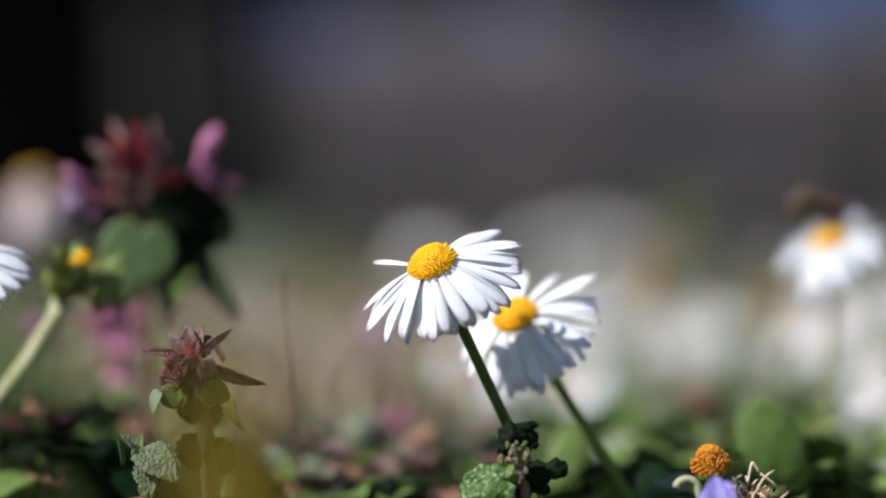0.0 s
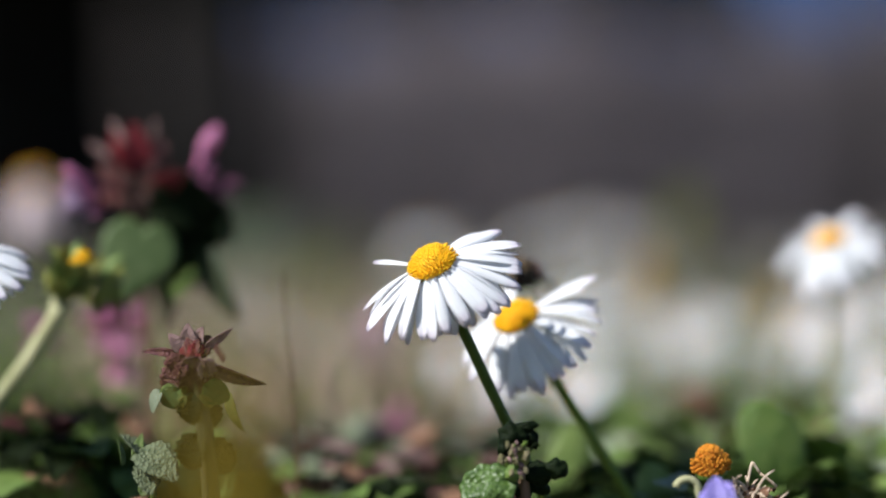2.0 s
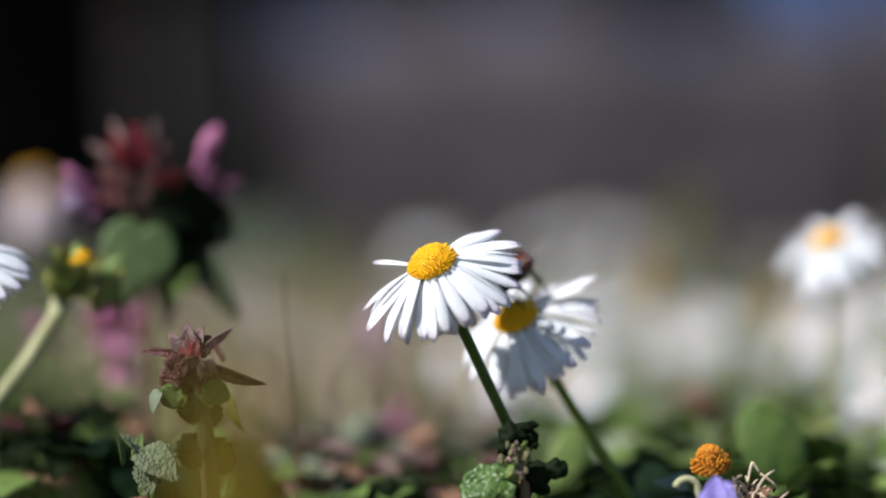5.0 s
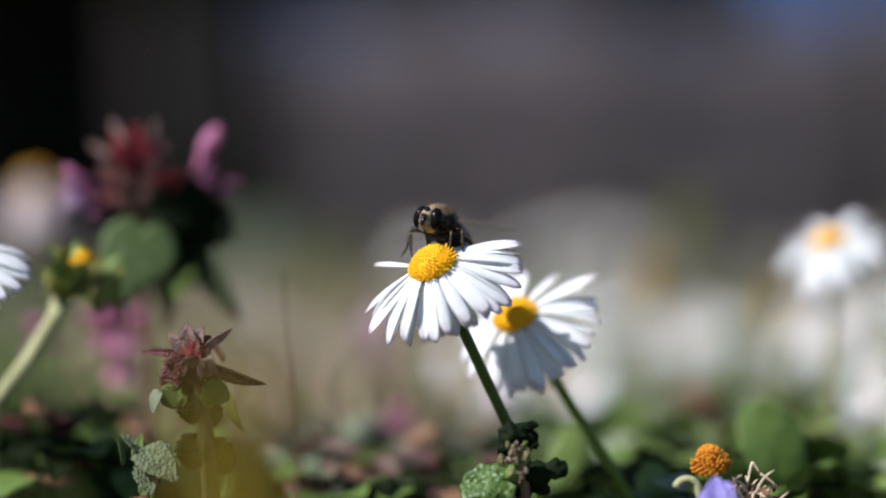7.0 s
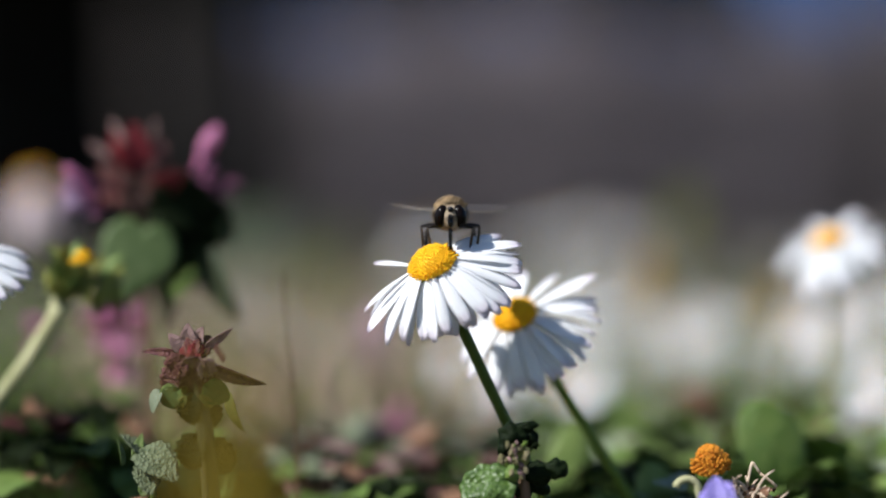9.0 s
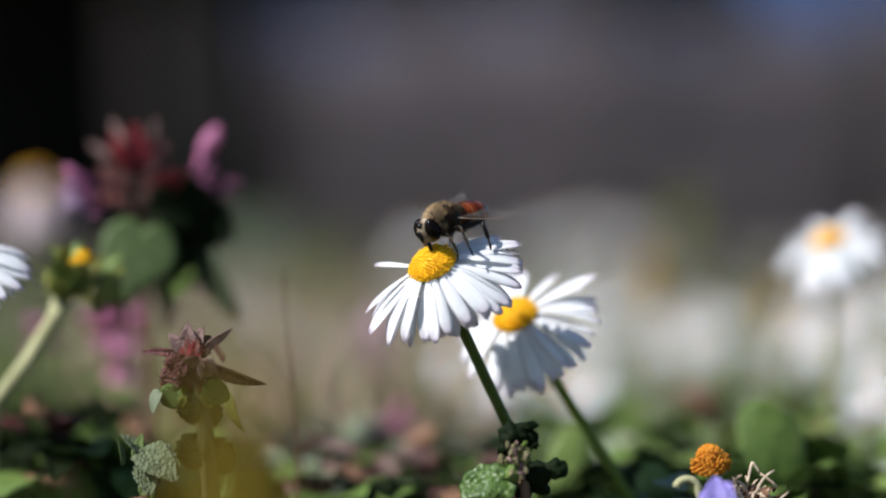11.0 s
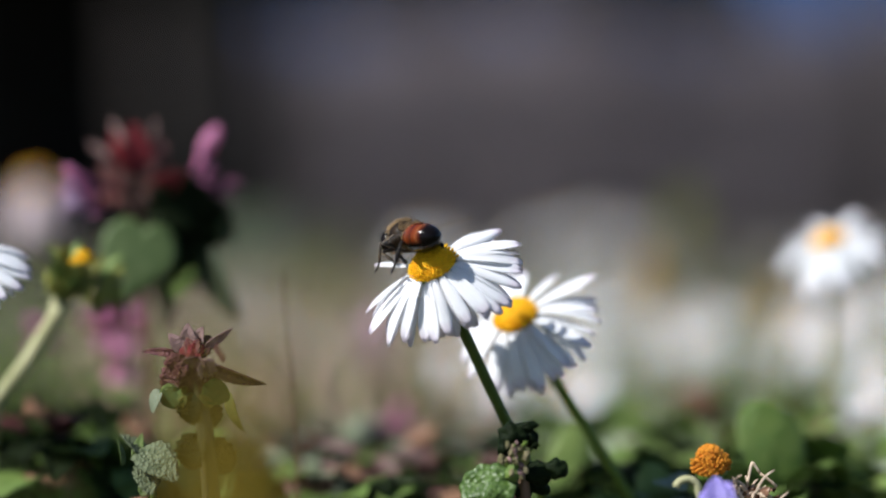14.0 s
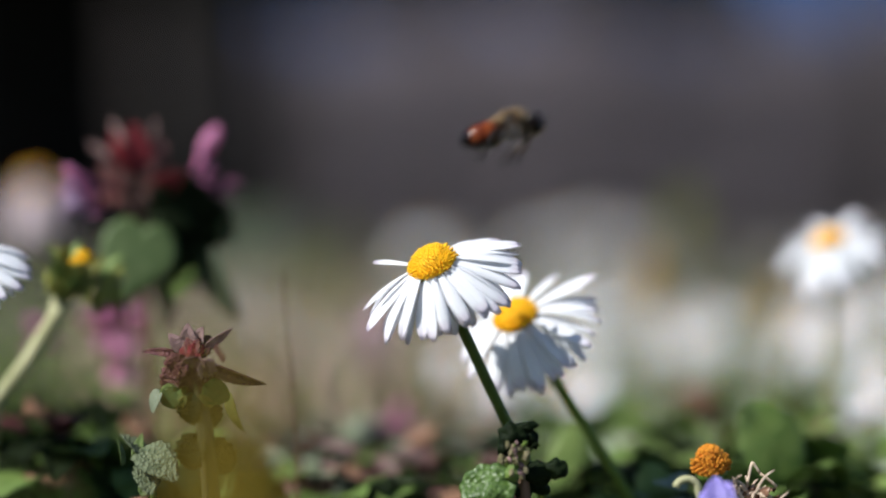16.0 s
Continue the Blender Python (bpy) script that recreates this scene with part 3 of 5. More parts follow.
def plate(name, mat, outline, crown, seed, wrinkle=0.0, thick=0.00025):
    """A flat leaf in the x-y plane from a closed outline (a function of 0 to 1), bulged by crown, with a raised rim and wrinkles."""
    rng = random.Random(seed)
    bm = bmesh.new()
    ns, rings = 44, (0.0, 0.22, 0.45, 0.68, 0.86, 1.0)
    layers = []
    for off in (0.0, -thick):
        grid_ = []
        for r in rings[1:]:
            ring = []
            for k in range(ns):
                x, y = outline(k / ns)
                h = crown * (1 - r * r) + wrinkle * noise.noise(Vector((x * r * 420 + seed, y * r * 420, 0))) + off
                ring.append(bm.verts.new((x * r, y * r, h)))
            grid_.append(ring)
        mid = bm.verts.new((0, 0, crown + off))
        layers.append((mid, grid_))
    for n_, (mid, grid_) in enumerate(layers):
        for k in range(ns):
            f = (mid, grid_[0][k], grid_[0][(k + 1) % ns])
            bm.faces.new(f if n_ == 0 else f[::-1])
            for r0, r1 in zip(grid_, grid_[1:]):
                f = (r0[k], r1[k], r1[(k + 1) % ns], r0[(k + 1) % ns])
                bm.faces.new(f if n_ == 0 else f[::-1])
    a, b = layers[0][1][-1], layers[1][1][-1]
    for k in range(ns):
        bm.faces.new((a[k], b[k], b[(k + 1) % ns], a[(k + 1) % ns]))
    bmesh.ops.recalc_face_normals(bm, faces=bm.faces)
    return mesh_of(name, bm, mat)


def heart_outline(width, height):
    def at(q):
        t = q * math.tau
        return (width / 2 * (0.75 * math.sin(t) ** 3 + 0.25 * math.sin(t)), height / 29 * (14 * math.cos(t) - 2.7 * math.cos(2 * t) - 1.3 * math.cos(3 * t) - 0.6 * math.cos(4 * t) + 1.6))
    return at


def oval_outline(width, height, egg=0.0, teeth=0):
    def at(q):
        t = q * math.tau
        k = 1 + (0.05 * math.cos(teeth * t) if teeth else 0)
        return (k * width / 2 * math.cos(t) * (1 + egg * math.sin(t)), k * height / 2 * math.sin(t))
    return at


def crumple(name, mat, radii, seed, depth=0.3):
    """A leaf curled up on itself: a lump with deep folds."""
    bm = bmesh.new()
    for q in ellipsoid(bm, (0, 0, 0), (1, 1, 1), 26, 18):
        p = q.co.copy()
        fold = noise.noise(p * 1.6 + Vector((seed, 0, 0))) * 1.1 + 0.5 * noise.noise(p * 4.2 + Vector((0, seed, 0)))
        q.co = Vector((p.x * radii[0], p.y * radii[1], p.z * radii[2])) * (1 + depth * fold)
    return mesh_of(name, bm, mat)


def face_pose(at, phi, tilt=0.0, roll=0.0, scale=1.0):
    """A leaf whose length points up by phi from the right and whose upper side faces south, then tilted at its base and rolled about its length."""
    ex = Vector((math.cos(radians(phi)), 0, math.sin(radians(phi))))
    n = Vector((0, -1, 0))
    m = Matrix((ex, n.cross(ex), n)).transposed().to_4x4()
    return Matrix.Translation(at) @ m @ Matrix.Rotation(radians(roll), 4, "X") @ Matrix.Rotation(radians(tilt), 4, "Y") @ Matrix.Scale(scale, 4)


def hooded_flower(bm, at, way, size):
    """A two-lipped dead-nettle flower: tube, hood and parted lower lip."""
    q = Vector(way).normalized().to_track_quat("X", "Z").to_matrix().to_4x4()
    m = Matrix.Translation(at) @ q
    tube(bm, [m @ Vector(p) for p in ((0, 0, 0), (size * 0.5, 0, size * 0.1), (size * 0.8, 0, size * 0.3))],
         [size * 0.10, size * 0.12, size * 0.2], 7)
    r = m.to_3x3()
    ellipsoid(bm, m @ Vector((size * 1.05, 0, size * 0.55)), (size * 0.42, size * 0.24, size * 0.22), 10, 7, r @ Matrix.Rotation(-0.5, 3, "Y"))
    for s in (-1, 1):
        ellipsoid(bm, m @ Vector((size * 1.05, s * size * 0.2, -size * 0.1)), (size * 0.3, size * 0.18, size * 0.07), 8, 6,
                  r @ Matrix.Rotation(0.6, 3, "Y"))


def leaf_pose(at, az, pitch, scale=1.0, roll=0.0):
    """pitch: degrees by which the leaf rises."""
    return Matrix.Translation(at) @ Matrix.Rotation(radians(az), 4, "Z") @ Matrix.Rotation(radians(-pitch), 4, "Y") @ \
        Matrix.Rotation(radians(roll), 4, "X") @ Matrix.Scale(scale, 4)


def dead_nettle(place, top, label, tiers, seed, stem_mat=STEM_RED, flowers=3, flower_size=0.005, flower_mat=PINK):
    """tiers: (share of the height, leaf mesh, number, scale, pitch, first azimuth)."""
    rng = random.Random(seed)
    base = Vector(place)
    plant = thing("dead_nettle", base, label, "wild plant", "dead-nettles")
    top = Vector(top) - base
    pts = curve_pts((0, 0, 0), top, (0.002 * rng.uniform(-1, 1), 0, 0), 8)
    part("stem", tube(bmesh.new(), pts, [0.0010 - 0.00004 * i for i in range(9)], 4), stem_mat, plant)
    for share, me, num, sc, pitch, az0 in tiers:
        at = pts[min(8, int(share * 8))].lerp(pts[min(8, int(share * 8) + 1)], share * 8 - int(share * 8))
        for k in range(num):
            az = az0 + 360 * k / num + rng.uniform(-10, 10)
            part("leaf", me, None, plant, "", leaf_pose(at, az, pitch + rng.uniform(-8, 8), sc * rng.uniform(0.9, 1.1), rng.uniform(-12, 12)))
    for k in range(flowers):
        a = rng.uniform(0, 360) if k else -20
        bm = bmesh.new()
        hooded_flower(bm, (0, 0, 0), (1, 0, 0.4), flower_size)
        part("flower", bm, flower_mat, plant, "pink hooded flower", leaf_pose(top - Vector((0, 0, 0.002 + 0.003 * k)), a, 20))
    return plant


# tall out-of-focus dead-nettle with a big heart-shaped leaf
TALL_D = 0.374
tall = dead_nettle((spot(312, 441, TALL_D).x, TALL_D, 0), spot(258, 290, TALL_D), "tall purple dead-nettle with reddish top and heart-shaped leaf",
                   ((0.97, TOP_LEAF, 3, 0.55, 50, 20), (0.72, SHADE_LEAF, 2, 0.9, -40, -20)), 31, flowers=0)
tl = Vector(tall.matrix_basis.translation)
for me, u, v, dd, phi, tilt, roll, sc in (
        (TOP_LEAF, 246, 300, -0.003, 98, -8, 20, 0.95), (TOP_LEAF, 228, 290, -0.001, 112, -20, -30, 0.7), (DUSK_LEAF, 258, 305, -0.001, 62, 0, 0, 0.75),
        (DUSK_LEAF, 262, 300, -0.003, 80, 10, 0, 0.6), (TOP_LEAF, 268, 342, -0.003, 34, -10, 20, 0.8), (RED_LEAF, 225, 335, -0.001, 142, -10, 10, 0.7),
        (RED_LEAF, 222, 345, 0.000, 186, 0, 20, 0.62), (BEIGE_LEAF, 252, 318, -0.004, -98, 20, 0, 0.72), (BEIGE_LEAF, 240, 345, -0.003, -80, 15, 10, 0.8), (BEIGE_LEAF, 262, 350, -0.003, -70, 15, -10, 0.7),
        (SHADE_LEAF, 278, 372, -0.003, 6, 10, 0, 1.05), (SHADE_LEAF, 292, 345, -0.002, -18, 15, 0, 1.1), (SHADE_LEAF, 286, 402, -0.001, -30, 10, 0, 1.2),
        (SHADE_LEAF, 322, 350, 0.000, -62, 10, 0, 1.25), (SHADE_LEAF, 300, 385, 0.002, -75, 0, 0, 1.4), (DUSK_LEAF, 325, 350, 0.001, 8, 0, 0, 0.8),
        (SHADE_LEAF, 318, 432, 0.000, -88, 0, 10, 1.0), (HEART_LEAF, 330, 455, 0.002, -98, -20, 30, 0.6), (SHADE_LEAF, 350, 372, 0.001, -42, 0, 0, 0.9),
        (OLIVE_LEAF, 352, 438, 0.001, -60, -10, 25, 1.0), (GREY_LEAF, 372, 378, 0.003, -66, -10, 20, 0.85),
        (ROSY_SLIM, 222, 262, 0.000, 118, 0, 0, 0.7), (ROSY_SLIM, 206, 282, 0.001, 150, 0, 0, 0.7), (ROSY_SLIM, 268, 245, 0.001, 78, 0, 0, 0.45)):
    part("leaf", me, None, tall, "", face_pose(spot(u, v, TALL_D + dd) - tl, phi, tilt, roll, sc))
HEART_PLATE = plate("leaf", LEAF_HEART, heart_outline(0.0136, 0.0160), 0.0003, 49, wrinkle=0.0003)
part("leaf", HEART_PLATE, None, tall, "soft green heart-shaped leaf", Matrix.Translation(spot(240, 460, TALL_D - 0.008) - tl) @ pose(0, 0, 0, 76, 0, 8) @ pose(0, 0, 0, 0, 0, -14))
for u, v, w, size, mat, lab in ((165, 345, (-1, -0.5, 0.3), 0.0046, PINK, "pink hooded flower"), (176, 360, (-1, 0.3, 0.0), 0.0045, PINK, "pink hooded flower"),
                                (156, 360, (-0.6, -1, 0.1), 0.0040, LILAC, "faded lilac hooded flower"), (160, 372, (-0.8, 0.2, 0.1), 0.0042, LILAC, "faded lilac hooded flower"),
                                (190, 335, (-0.8, -0.8, -0.2), 0.0042, MAUVE, "dark mauve hooded flower"), (190, 380, (-0.5, -0.8, 0.1), 0.0040, MAUVE, "dark mauve hooded flower"),
                                (345, 330, (0.8, -0.5, 0.2), 0.0034, MAUVE, "dark mauve hooded flower"), (365, 345, (1, 0.1, -0.1), 0.0042, MAUVE, "dark mauve hooded flower"),
                                (352, 318, (0.6, 0.2, 0.3), 0.0030, MAUVE, "dark mauve hooded flower")):
    bm = bmesh.new()
    hooded_flower(bm, (0, 0, 0), w, size)
    part("flower", bm, mat, tall, lab, Matrix.Translation(spot(u, v, TALL_D) - tl))
bm = bmesh.new()
ellipsoid(bm, (0, 0, 0), (0.0015, 0.0012, 0.0032), 14, 10, Matrix.Rotation(radians(32), 3, "Y"))
tube(bm, [(-0.0012, 0, -0.0024), (-0.0030, 0, -0.0056)], [0.0008, 0.0004], 8)
part("flower", bm, PINK, tall, "pink hooded flower", Matrix.Translation(spot(372, 250, TALL_D) - tl))

# second dead-nettle, low, with pink flowers
low = dead_nettle((spot(190, 441, 0.41).x, 0.41, 0), spot(190, 575, 0.41), "low dead-nettle with pink flowers between leaves",
                  ((0.95, RED_LEAF, 3, 1.0, 20, 10), (0.75, HEART_LEAF, 3, 0.9, 0, 50), (0.5, HEART_LEAF, 3, 1.0, -10, 0)), 33, flowers=0)
for u, v, w, s in ((222, 575, (0.3, -0.7, 0.9), 0.0075), (205, 610, (0.0, -1, 0.2), 0.008), (212, 645, (0.2, -1, -0.2), 0.0075), (120, 615, (-0.8, -0.6, 0.1), 0.0065), (190, 590, (-0.2, -1, 0.6), 0.007), (226, 610, (0.3, -0.7, 0.1), 0.007)):
    bm = bmesh.new()
    hooded_flower(bm, (0, 0, 0), w, s)
    part("flower", bm, PINK, low, "pink hooded flower", Matrix.Translation(spot(u, v, 0.405) - Vector(low.matrix_basis.translation)))

# pinkish dead-nettles further back
for u, v, d, n in ((645, 612, 0.47, 7), (690, 760, 0.42, 3)):
    dead_nettle((spot(u, 441, d).x, d, 0), spot(u, v, d), "low blurred dead-nettle with pale pink flowers",
                ((0.9, BEIGE_LEAF, 3, 0.8, 20, 10), (0.7, HEART_LEAF, 3, 0.9, 0, 50)), 39, flowers=n, flower_size=0.007 if d > 0.44 else 0.005, flower_mat=PALE_PINK if d > 0.44 else PINK)

# small sharp dead-nettle with a reddish brown top
SMALL_D = 0.318
small = dead_nettle((spot(384, 441, SMALL_D).x, SMALL_D + 0.002, 0), spot(345, 655, SMALL_D), "small dead-nettle with reddish-brown crinkled top leaves",
                    ((0.50, HEART_LEAF, 3, 0.3, -10, 60), (0.40, SHADE_LEAF, 3, 0.8, -10, 10)), 35, stem_mat=STEM_DUSK, flowers=0)
sl = Vector(small.matrix_basis.translation)
for me, u, v, dd, phi, tilt, roll, sc in (
        # crown of small upright leaves, rosy outside and crimson within
        (ROSY_LEAF, 336, 622, 0.0012, 96, -10, 0, 0.52), (ROSY_LEAF, 322, 622, 0.0004, 122, 0, 30, 0.42), (ROSY_LEAF, 346, 620, 0.0016, 72, -15, -20, 0.46),
        (RED_LEAF, 340, 628, -0.0004, 92, 25, 0, 0.42), (TOP_LEAF, 344, 632, -0.0008, 70, 30, 10, 0.40), (TOP_LEAF, 330, 632, -0.0006, 110, 30, -10, 0.38),
        (DUSK_LEAF, 350, 628, 0.0002, 58, 15, 0, 0.42), (ROSY_SLIM, 362, 616, 0.0006, 33, 0, 20, 0.62),
        # the two broad folded leaves that close the top like a cup
        (BEIGE_LEAF, 350, 636, -0.0024, -112, 40, 0, 0.62), (ROSY_LEAF, 360, 640, -0.0020, -60, 35, -20, 0.55), (DUSK_LEAF, 325, 636, -0.0016, -135, 25, 10, 0.58),
        (DUSK_LEAF, 338, 648, -0.0012, -95, 20, 0, 0.60), (DUSK_LEAF, 316, 650, 0.0000, -120, 0, 10, 0.55), (DUSK_LEAF, 362, 655, 0.0004, -70, 0, -10, 0.55),
        (RED_LEAF, 352, 660, 0.0000, -85, 10, 0, 0.50), (DUSK_LEAF, 334, 664, 0.0002, -100, 10, 0, 0.50),
        # long dark leaves to both sides
        (NARROW_DUSK, 312, 628, 0.0004, 172, 0, 20, 0.56), (NARROW_DUSK, 372, 646, 0.0000, -24, 0, 25, 0.92),
        # lower whorl, pale green and drooping
        (HEART_SMOOTH, 322, 688, 0.0004, 200, 10, 30, 0.24), (MIST_LEAF, 284, 694, 0.0010, -118, 0, 50, 0.34), (HEART_SMOOTH, 312, 694, -0.0006, -140, 30, 0, 0.30),
        (HEART_SMOOTH, 368, 688, -0.0004, -30, 20, 0, 0.30), (SHADE_LEAF, 366, 690, 0.0004, 10, 20, 0, 0.36), (SHADE_LEAF, 318, 700, 0.0006, -150, 10, 0, 0.34),
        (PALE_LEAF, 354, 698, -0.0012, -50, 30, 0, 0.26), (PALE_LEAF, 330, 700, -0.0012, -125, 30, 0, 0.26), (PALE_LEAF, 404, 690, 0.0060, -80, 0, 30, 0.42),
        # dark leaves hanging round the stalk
        (SHADE_LEAF, 340, 706, -0.0004, -105, 10, 20, 0.50), (SHADE_LEAF, 366, 716, 0.0010, -70, 10, -20, 0.46), (SHADE_LEAF, 350, 780, 0.0006, -120, 10, 10, 0.60), (SHADE_LEAF, 372, 790, 0.0012, -50, 10, -10, 0.62)):
    part("leaf", me, None, small, "", face_pose(spot(u, v, SMALL_D + dd) - sl, phi, tilt, roll, sc))
for side, u, v, n_ in ((-1, 306, 636, 6), (1, 374, 620, 6)):
    for k in range(n_):
        part("tooth", SPIKE, None, small, "", face_pose(spot(u + side * (4 + 3.0 * k if side > 0 else 2.5 * (k % 2)), v + (4.5 * k if side > 0 else 8 * k), SMALL_D - 0.0008 * (k % 2)) - sl,
                                                        62 if side > 0 else 150 + 4 * k, 0, 0, 0.62))
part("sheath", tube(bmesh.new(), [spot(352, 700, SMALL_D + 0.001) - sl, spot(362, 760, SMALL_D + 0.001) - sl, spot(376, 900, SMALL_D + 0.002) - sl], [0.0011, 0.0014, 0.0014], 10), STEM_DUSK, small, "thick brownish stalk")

# dark red low dead-nettle
dusk = dead_nettle((spot(115, 441, 0.349).x, 0.349, 0), spot(112, 755, 0.349), "low dead-nettle with dark red drooping leaves", ((0.97, DUSK_LEAF, 4, 0.6, 35, 30), (0.90, SHADE_LEAF, 4, 0.9, -15, 0), (0.82, RED_LEAF, 3, 0.7, -25, 40),
                   (0.5, SHADE_LEAF, 5, 1.1, 0, 10)), 37, flowers=0)

# grey-green crinkled sprig beside it
sprig = thing("leafy_sprig", (spot(270, 441, 0.321).x, 0.321, 0), "grey-green crinkled sprig low between the weeds", "wild plant")
sp = Vector(sprig.matrix_basis.translation)
part("stem", tube(bmesh.new(), curve_pts((0, 0, 0), spot(262, 815, 0.321) - sp, (0.001, 0, 0)), [0.0007] * 9, 4), STEM, sprig)
for me, u, v, az, pitch, sc, roll in ((GREY_LEAF, 255, 800, -40, -25, 0.95, 30), (GREY_LEAF, 262, 830, -80, -30, 0.7, 0), (GREY_LEAF, 250, 805, 150, 45, 0.6, 0), (LONG_LEAF, 215, 825, 95, 70, 0.26, 60), (LONG_LEAF, 238, 815, 60, 65, 0.28, 40),
                                      (LONG_LEAF, 250, 880, 30, 60, 0.4, 50)):
    part("leaf", me, None, sprig, "", leaf_pose(spot(u, v, 0.321) - sp, az, pitch, sc, roll))

# leafy crown at the foot of the main stem
crown = thing("leafy_sprig", (spot(930, 441, 0.317).x, 0.317, 0), "dark crinkled leafy sprig with brownish buds under the daisy", "wild plant")
cb = Vector(crown.matrix_basis.translation)
part("stem", tube(bmesh.new(), curve_pts((0, 0, 0), spot(918, 800, 0.317) - cb, (0.001, 0, 0)), [0.0009] * 9, 4), STEM_RED, crown)
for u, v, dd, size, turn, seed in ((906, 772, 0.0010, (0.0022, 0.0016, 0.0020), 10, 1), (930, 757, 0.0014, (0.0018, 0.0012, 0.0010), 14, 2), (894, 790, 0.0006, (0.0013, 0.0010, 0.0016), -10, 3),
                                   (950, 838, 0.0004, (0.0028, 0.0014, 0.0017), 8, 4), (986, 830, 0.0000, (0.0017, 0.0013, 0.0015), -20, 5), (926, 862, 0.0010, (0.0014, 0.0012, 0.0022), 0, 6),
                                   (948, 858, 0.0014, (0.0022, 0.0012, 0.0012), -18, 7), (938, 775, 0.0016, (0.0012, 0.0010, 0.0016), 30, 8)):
    part("leaf", crumple("leaf", LEAF_SHADE_BLACK, size, seed), None, crown, "curled-up dark leaf with shade in its colour", Matrix.Translation(spot(u, v, 0.317 + dd) - cb) @ pose(0, 0, 0, 0, -turn, 0))
for u, v, dd, size, seed in ((888, 818, 0.0002, (0.0007, 0.0006, 0.0015), 11), (908, 838, -0.0022, (0.0013, 0.0009, 0.0013), 12), (922, 812, -0.0018, (0.0011, 0.0008, 0.0014), 13)):
    part("leaf", crumple("leaf", (LEAF, LEAF_PALE, BUD)[seed % 3], size, seed, 0.15), None, crown, "small olive leaf", Matrix.Translation(spot(u, v, 0.317 + dd) - cb))
WRINKLED = plate("leaf", LEAF_WRINKLED, oval_outline(0.0090, 0.0080, 0.1, 11), 0.0010, 50, wrinkle=0.0011)
part("leaf", WRINKLED, None, crown, "fresh green wrinkled leaf", Matrix.Translation(spot(864, 866, 0.3155) - cb) @ pose(0, 0, 0, 74, -12, -14))
part("leaf", CRINKLED_LEAF, None, crown, "", leaf_pose(spot(900, 880, 0.319) - cb, 170, -5, 0.6, -30))
part("leaf", RED_LEAF, None, crown, "", leaf_pose(spot(915, 885, 0.321) - cb, 120, 10, 1.0, 0))
part("tendril", tube(bmesh.new(), [spot(u, v, 0.3165) - cb for u, v in ((938, 800), (944, 788), (950, 785), (953, 790))], [0.00016, 0.00018, 0.00026, 0.0003], 6), LEAF_SHADE, crown, "small dark hooked tip")
rng = random.Random(7)
for k in range(46):
    bm = bmesh.new()
    s = rng.uniform(0.00026, 0.0005)
    ellipsoid(bm, (0, 0, 0), (s * 0.9, s * 0.7, s * 1.7), 8, 6)
    q = k / 46
    part("bud", bm, (BUD, LEAF_ROSY, BRACT, BUD)[k % 4], crown, "brownish bud",
         Matrix.Translation(spot(914 + 22 * (1 - 0.4 * q) * rng.uniform(-1, 1), 786 + 62 * q + rng.uniform(-4, 4), 0.3145 + rng.uniform(-0.001, 0.0006)) - cb) @ pose(0, 0, 0, rng.uniform(-50, 50), rng.uniform(-50, 50), 0))

# yellow composite bud on a pale leaning stem
budp = thing("flower_bud", (spot(-40, 441, 0.352).x, 0.352, 0), "half-open yellow flower bud with green bracts on pale stem", "flower")
bb = Vector(budp.matrix_basis.translation)
part("stem", tube(bmesh.new(), [Vector((0, 0, 0)), spot(-10, 715, 0.352) - bb, spot(50, 640, 0.352) - bb, spot(98, 565, 0.352) - bb, spot(112, 535, 0.352) - bb],
                  [0.0013, 0.0013, 0.0014, 0.0016, 0.002], 10), STEM_PALE, budp)
for k in range(14):
    a = 360 * k / 14
    part("bract", PALE_LEAF if k % 2 else LONG_LEAF, None, budp, "", leaf_pose(spot(114, 540, 0.352) - bb, a, 56 + (k % 3) * 14, 0.42 + 0.12 * (k % 3), 0))
for k in range(12):
    part("bract", PALE_LEAF, None, budp, "", leaf_pose(spot(95 + 11 * (k % 6), 535 - 6 * (k % 4), 0.350 + 0.001 * (k % 3)) - bb, 47 * k, 35 + 22 * (k % 3), 0.34 + 0.06 * (k % 3), 20 * (k % 3)))
rng = random.Random(19)
for k in range(26):
    u, v = 92 + 118 * rng.random(), 500 + 58 * rng.random()
    part("bract", (PALE_LEAF, PALE_LEAF, ROSY_SLIM, LONG_LEAF)[k % 4], None, budp, "",
         face_pose(spot(u, v, 0.350 + 0.004 * rng.random()) - bb, 90 + (118 - u) * 0.5 + rng.uniform(-35, 35), 0, rng.uniform(-60, 60), rng.uniform(0.24, 0.5)))
part("disc", disc_bm(0.0013, 0.0018, 40, 0.0004), DISC, budp, "yellow florets", Matrix.Translation(spot(146, 466, 0.349) - bb))

# withered daisy with an orange disc, and a violet petal beside it
old = thing("withered_daisy", (spot(1268, 441, 0.318).x, 0.318, 0), "withered daisy with orange-brown disc and no petals", "flower", "daisies in the meadow")
ob_ = Vector(old.matrix_basis.translation)
part("stem", tube(bmesh.new(), curve_pts((0, 0, 0), spot(1262, 838, 0.318) - ob_, (0.001, 0, 0)), [0.0008] * 9, 8), STEM, old)
part("disc", disc_bm(0.0025, 0.0036, 210, 0.00036, 8), DISC_OLD, old, "orange-brown dried disc", Matrix.Translation(spot(1259, 832, 0.318) - ob_) @ pose(0, 0, 0, 14, -10, 0))
